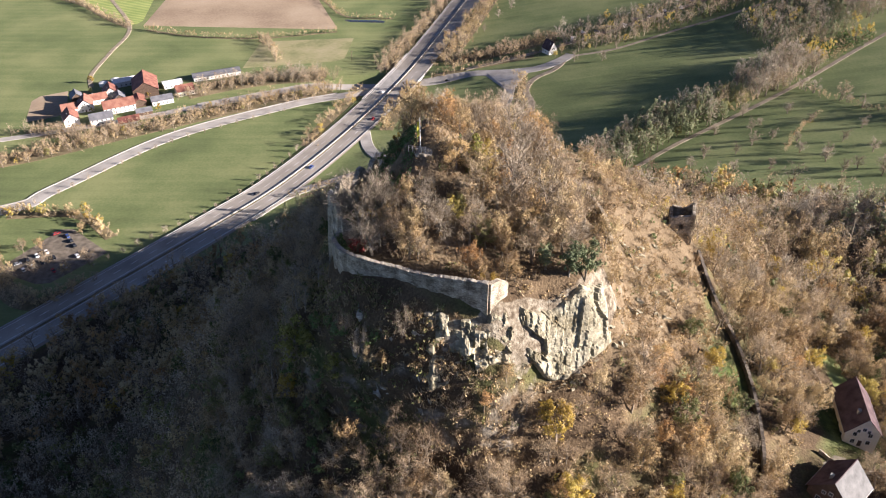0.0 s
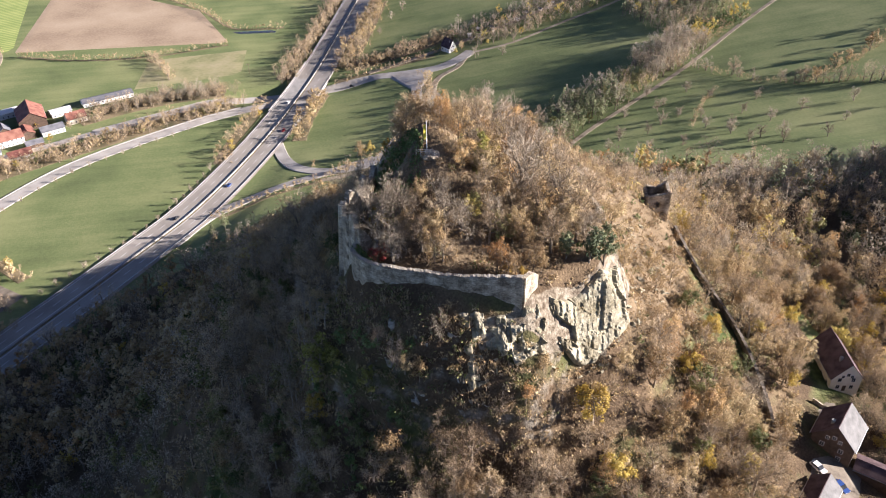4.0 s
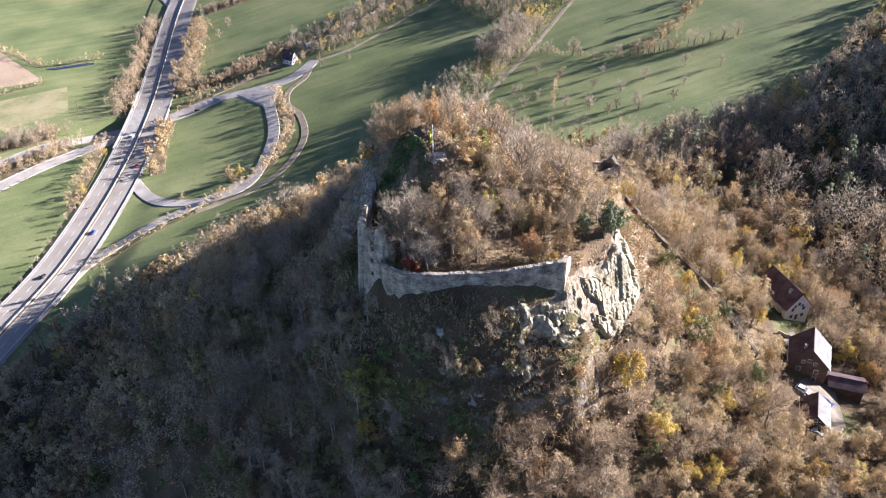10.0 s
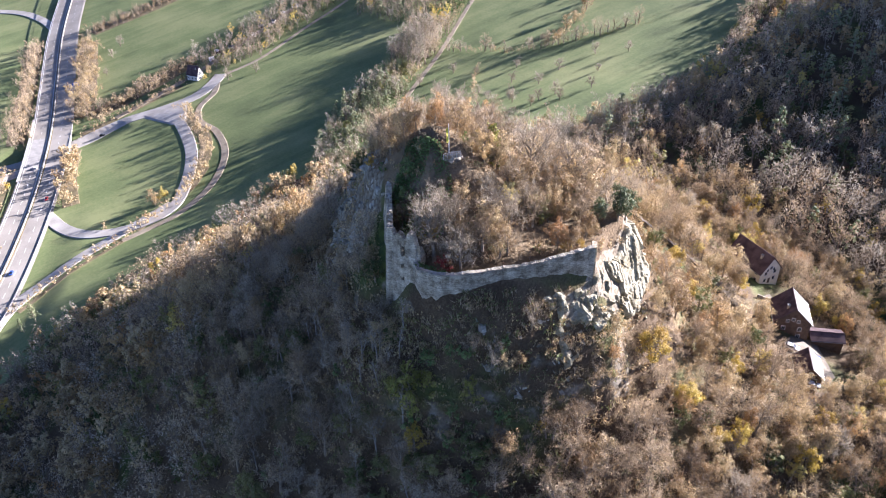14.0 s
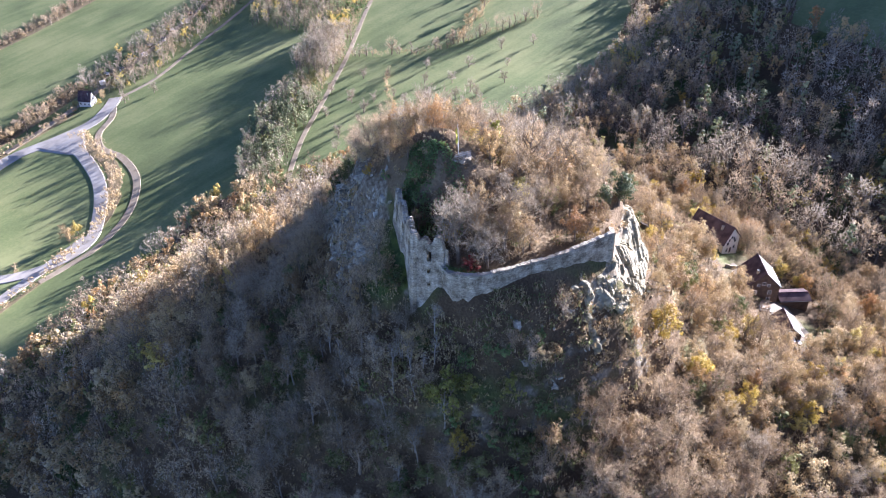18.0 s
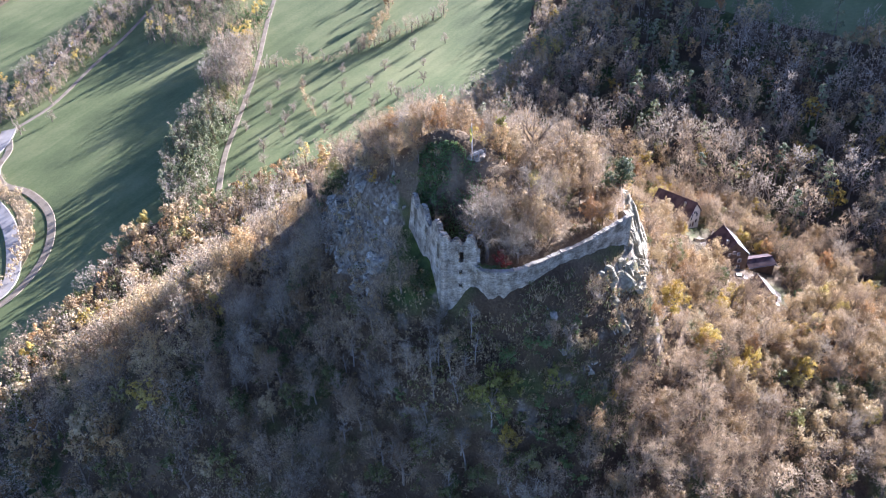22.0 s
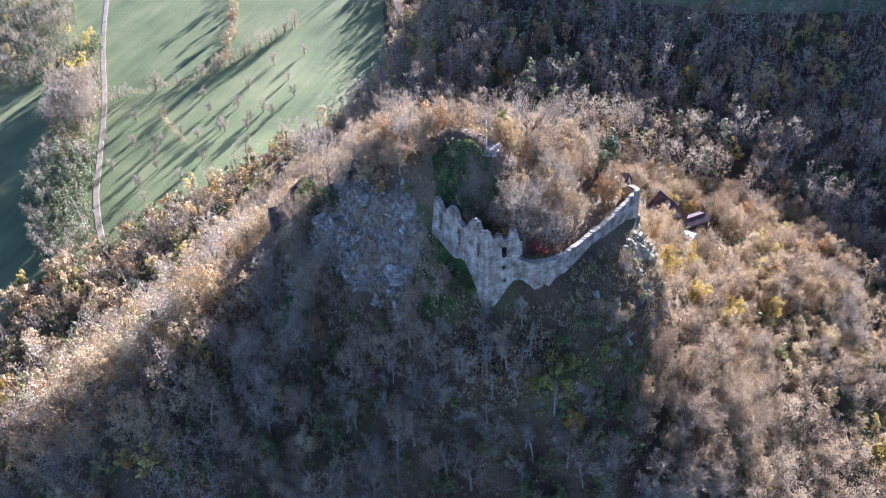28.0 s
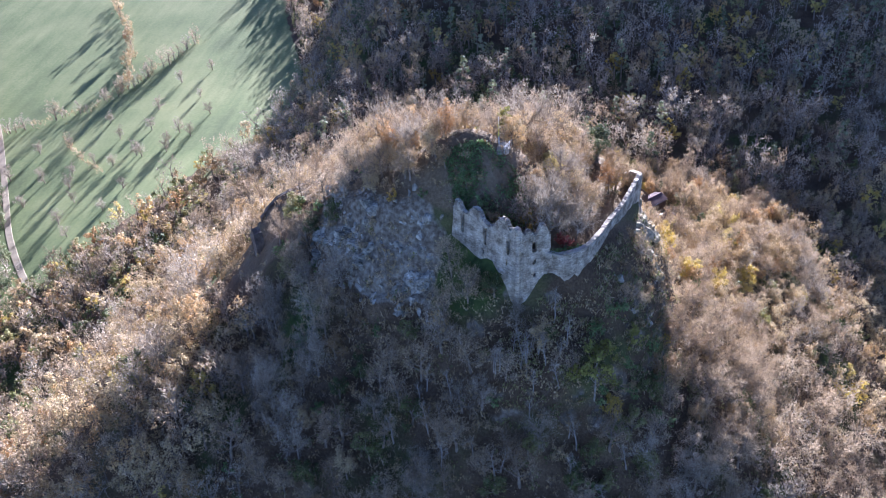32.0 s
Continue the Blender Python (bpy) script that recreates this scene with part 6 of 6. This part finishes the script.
slope_wall("yard_wall", "pale retaining wall of the yard", [(98, 137), (104, 134), (112, 134.5), (120, 136)], 1.2, 0.4, STONE, 170)

# gate lodge by the junction
house("steep-roofed white lodge beside the junction", 94, 668, site(94, 668), 30, 11, 8, 4.5, 11, WHITE_WALL, ROOF_BROWN, name="lodge")

# farm hamlet
FARM = [(-252, 622, 20, 24, 16, 6.5, 12, TIMBER, ROOF_RED, "big barn with a red tiled roof"), (-262, 585, -62, 20, 10, 5, 8.5, WHITE_WALL, ROOF_RED, "white farm building with an orange tiled roof"),
        (-278, 612, 25, 12, 9, 5, 9, PLASTER, ROOF_RED, "farmhouse with a red tiled roof"), (-290, 588, 20, 12, 9, 5, 9, WHITE_WALL, ROOF_RED, "white farmhouse with a red tiled roof"),
        (-268, 562, -64, 14, 9, 5, 7.5, WHITE_WALL, ROOF_GREY, "white farm building with a grey roof"), (-245, 558, -62, 13, 8, 4.2, 6.5, WHITE_WALL, ROOF_RED, "low white farm building with a red roof"),
        (-292, 562, 28, 13, 9, 5, 9, WHITE_WALL, ROOF_RED, "white farmhouse with an orange roof"), (-304, 604, 30, 9, 7, 4, 7, TIMBER, ROOF_GREY, "dark timber farm shed beside the barn"),
        (-232, 600, -62, 14, 8, 3.5, 5.5, WHITE_WALL, ROOF_GREY, "low white farm shed"), (-218, 618, -60, 12, 9, 4, 7, PLASTER, ROOF_RED, "cottage with a faded red roof"),
        (-200, 655, -66, 34, 9, 3.2, 4.2, WHITE_WALL, ROOF_GREY, "long low greenhouse-like shed with a pale roof"), (-275, 637, -60, 16, 8, 4, 5, WHITE_WALL, WHITE_WALL, "white store with a sheet roof"),
        (-284, 600, -60, 11, 7, 4, 7, PLASTER, ROOF_RED, "narrow farmhouse with a red roof"), (-268, 603, 25, 9, 7, 4, 6.5, TIMBER, ROOF_GREY, "dark barn with a grey roof"), (-250, 597, 26, 12, 8, 4, 6, TIMBER, ROOF_RED, "long timber barn with a red roof"),
        (-240, 578, -62, 10, 6, 3, 4.5, TIMBER, ROOF_GREY, "low dark shed beside the road"), (-300, 580, -62, 10, 7, 4, 7, WHITE_WALL, ROOF_RED, "white cottage at the farm"), (-233, 634, -62, 13, 8, 3, 4, WHITE_WALL, WHITE_WALL, "flat white machine shed")]
for x, y, turn, ln, wd, ev, rd, wm, rm, label in FARM:
    house(label, x, y, site(x, y), turn, ln * 1.2, wd * 1.25, ev * 1.1, rd * 1.15, wm, rm, windows=wm is not TIMBER, chimneys=1 if "house" in label and "green" not in label else 0, name="farm_building", category="farm building")
for x, y, s in ((-292, 634, 4.0), (-285, 642, 3.6)):
    silo = thing("slurry_tank", "round white tank behind the farm", "tank", pose(x, y, site(x, y)))
    part("tank_wall", Shape().tube([(0, 0, -0.5), (0, 0, 3.0)], [s, s], 20), WHITE_WALL, silo)
    part("tank_lid", Shape().tube([(0, 0, 3.0), (0, 0, 3.8)], [s * 1.03, s * 0.2], 20), FRAME_WHITE, silo)
for i, (x, y) in enumerate(((128, 700), (140, 697), (152, 706), (166, 704), (178, 716), (192, 716), (206, 726), (222, 730), (236, 742), (118, 690))):
    house("small garden shed on an allotment", x, y, site(x, y), 20 + 37 * i % 90, 4.2, 3.4, 2.1, 3.0, WHITE_WALL if i % 2 else TIMBER, ROOF_GREY if i % 3 else WHITE_WALL, windows=False, chimneys=0, name="allotment_shed", category="shed", over=0.25)


# ---- vehicles ----
def car_model(paint, long=4.3, high=1.45, boxy=False):
    c = thing("car", "", "car")
    hw = 0.9
    body = [(-long / 2, 0.35), (long / 2, 0.35), (long / 2, 0.75), (long * 0.28, 0.88), (-long * 0.46, 0.92), (-long / 2, 0.8)]
    part("body", Shape().prism(body, -hw, hw, lambda u, v, w: (w, -u, v)), paint, c)
    cab = [(-long * 0.44, 0.9), (long * 0.26, 0.9), (long * 0.08, high), (-long * 0.34, high)] if not boxy else [(-long * 0.49, 0.9), (long * 0.34, 0.9), (long * 0.26, high), (-long * 0.49, high)]
    part("cabin", Shape().prism(cab, -hw * 0.88, hw * 0.88, lambda u, v, w: (w, -u, v)), GLASS, c)
    part("car_roof", Shape().box(-hw * 0.86, -long * 0.06, high - 0.02, hw * 0.86, long * 0.33, high + 0.05), paint, c)
    for sx in (-1, 1):
        for sy in (-0.31, 0.31):
            part("wheel", Shape().tube([(sx * 0.72, long * sy, 0.32), (sx * 0.93, long * sy, 0.32)], [0.33, 0.33], 12), TYRE, c)
        part("headlight", Shape().box(sx * 0.65 - 0.17, -long / 2 - 0.02, 0.58, sx * 0.65 + 0.17, -long / 2 + 0.06, 0.72), FRAME_WHITE, c)
    return c


cars = []
for paint, word in zip(CAR_PAINTS, ("white", "silver", "black", "blue", "red")):
    cars.append((car_model(paint), word))
used = set()


def park(k, x, y, z, turn, where, group):
    model, word = cars[k % 5]
    m = pose(x, y, z, 0, 0, turn)
    if k % 5 in used:
        c = copy_thing(model, m)
    else:
        used.add(k % 5)
        c = model
        c.matrix_basis = m
    tagged(c, f"{word} car {where}", "car", group)


for i, (x, y) in enumerate(((-250, 372), (-246, 376), (-242, 380), (-238, 384), (-244, 366), (-240, 369), (-236, 373), (-231, 378), (-228, 396), (-224, 391), (-232, 401), (-218, 380), (-214, 384), (-226, 365), (-221, 369), (-240, 404))):
    park(rng.choice([0, 0, 1, 2, 2, 3, 4]), x, y, site(x, y) + 0.3, 40 + rng.choice([0, 90, 180]), "in the car park", "parked cars")
for k, (x, y, t) in enumerate(((88, 117, 20), (79, 104, 40), (77.5, 107, 45), (92, 112, 15))):
    park(k, x, y, site(x, y) + 0.28, t, "in the gravel yard", "yard cars")
for k, (i, o) in enumerate(((16, -5.2), (31, -9.2), (62, -5.3), (70, 5.4), (84, 9.0), (92, -5.2))):
    i = min(i, len(mw_line) - 1)
    p, w = mw_line[i], mw_way[i]
    q = p + Vector((w.y, -w.x, 0)) * o
    park(k, q.x, q.y, deck(q.x, q.y), math.degrees(math.atan2(-w.x, w.y)) + (0 if o > 0 else 180), "on the motorway", "motorway cars")
park(2, 4, 641.0, site(4, 641) + 0.32, 80, "on the junction road", "road cars")
park(0, -178, 601, site(-178, 601) + 0.32, -66, "on the farm road", "road cars")

# ---- signs ----
gi = min(range(len(mw_line)), key=lambda i: abs(mw_line[i].y - 745))
gp, gw = mw_line[gi], mw_way[gi]
sign = thing("road_sign", "large blue motorway sign on steel posts", "road sign", pose(gp.x + gw.y * 16.5, gp.y - gw.x * 16.5, deck(gp.x, gp.y), 0, 0, math.degrees(math.atan2(-gw.x, gw.y))))
part("sign_board", Shape().box(-2.6, -0.1, 2.2, 2.6, 0.1, 5.4), BLUE_SIGN, sign)
for x in (-1.6, 1.6):
    part("post", Shape().tube([(x, 0.2, -3), (x, 0.2, 5.2)], [0.1, 0.1], 8), METAL, sign)
for k in range(3):
    part("text_bar", Shape().box(-2.0, -0.125, 2.7 + 0.85 * k, 1.2 + 0.3 * k, -0.1, 3.1 + 0.85 * k), FRAME_WHITE, sign)
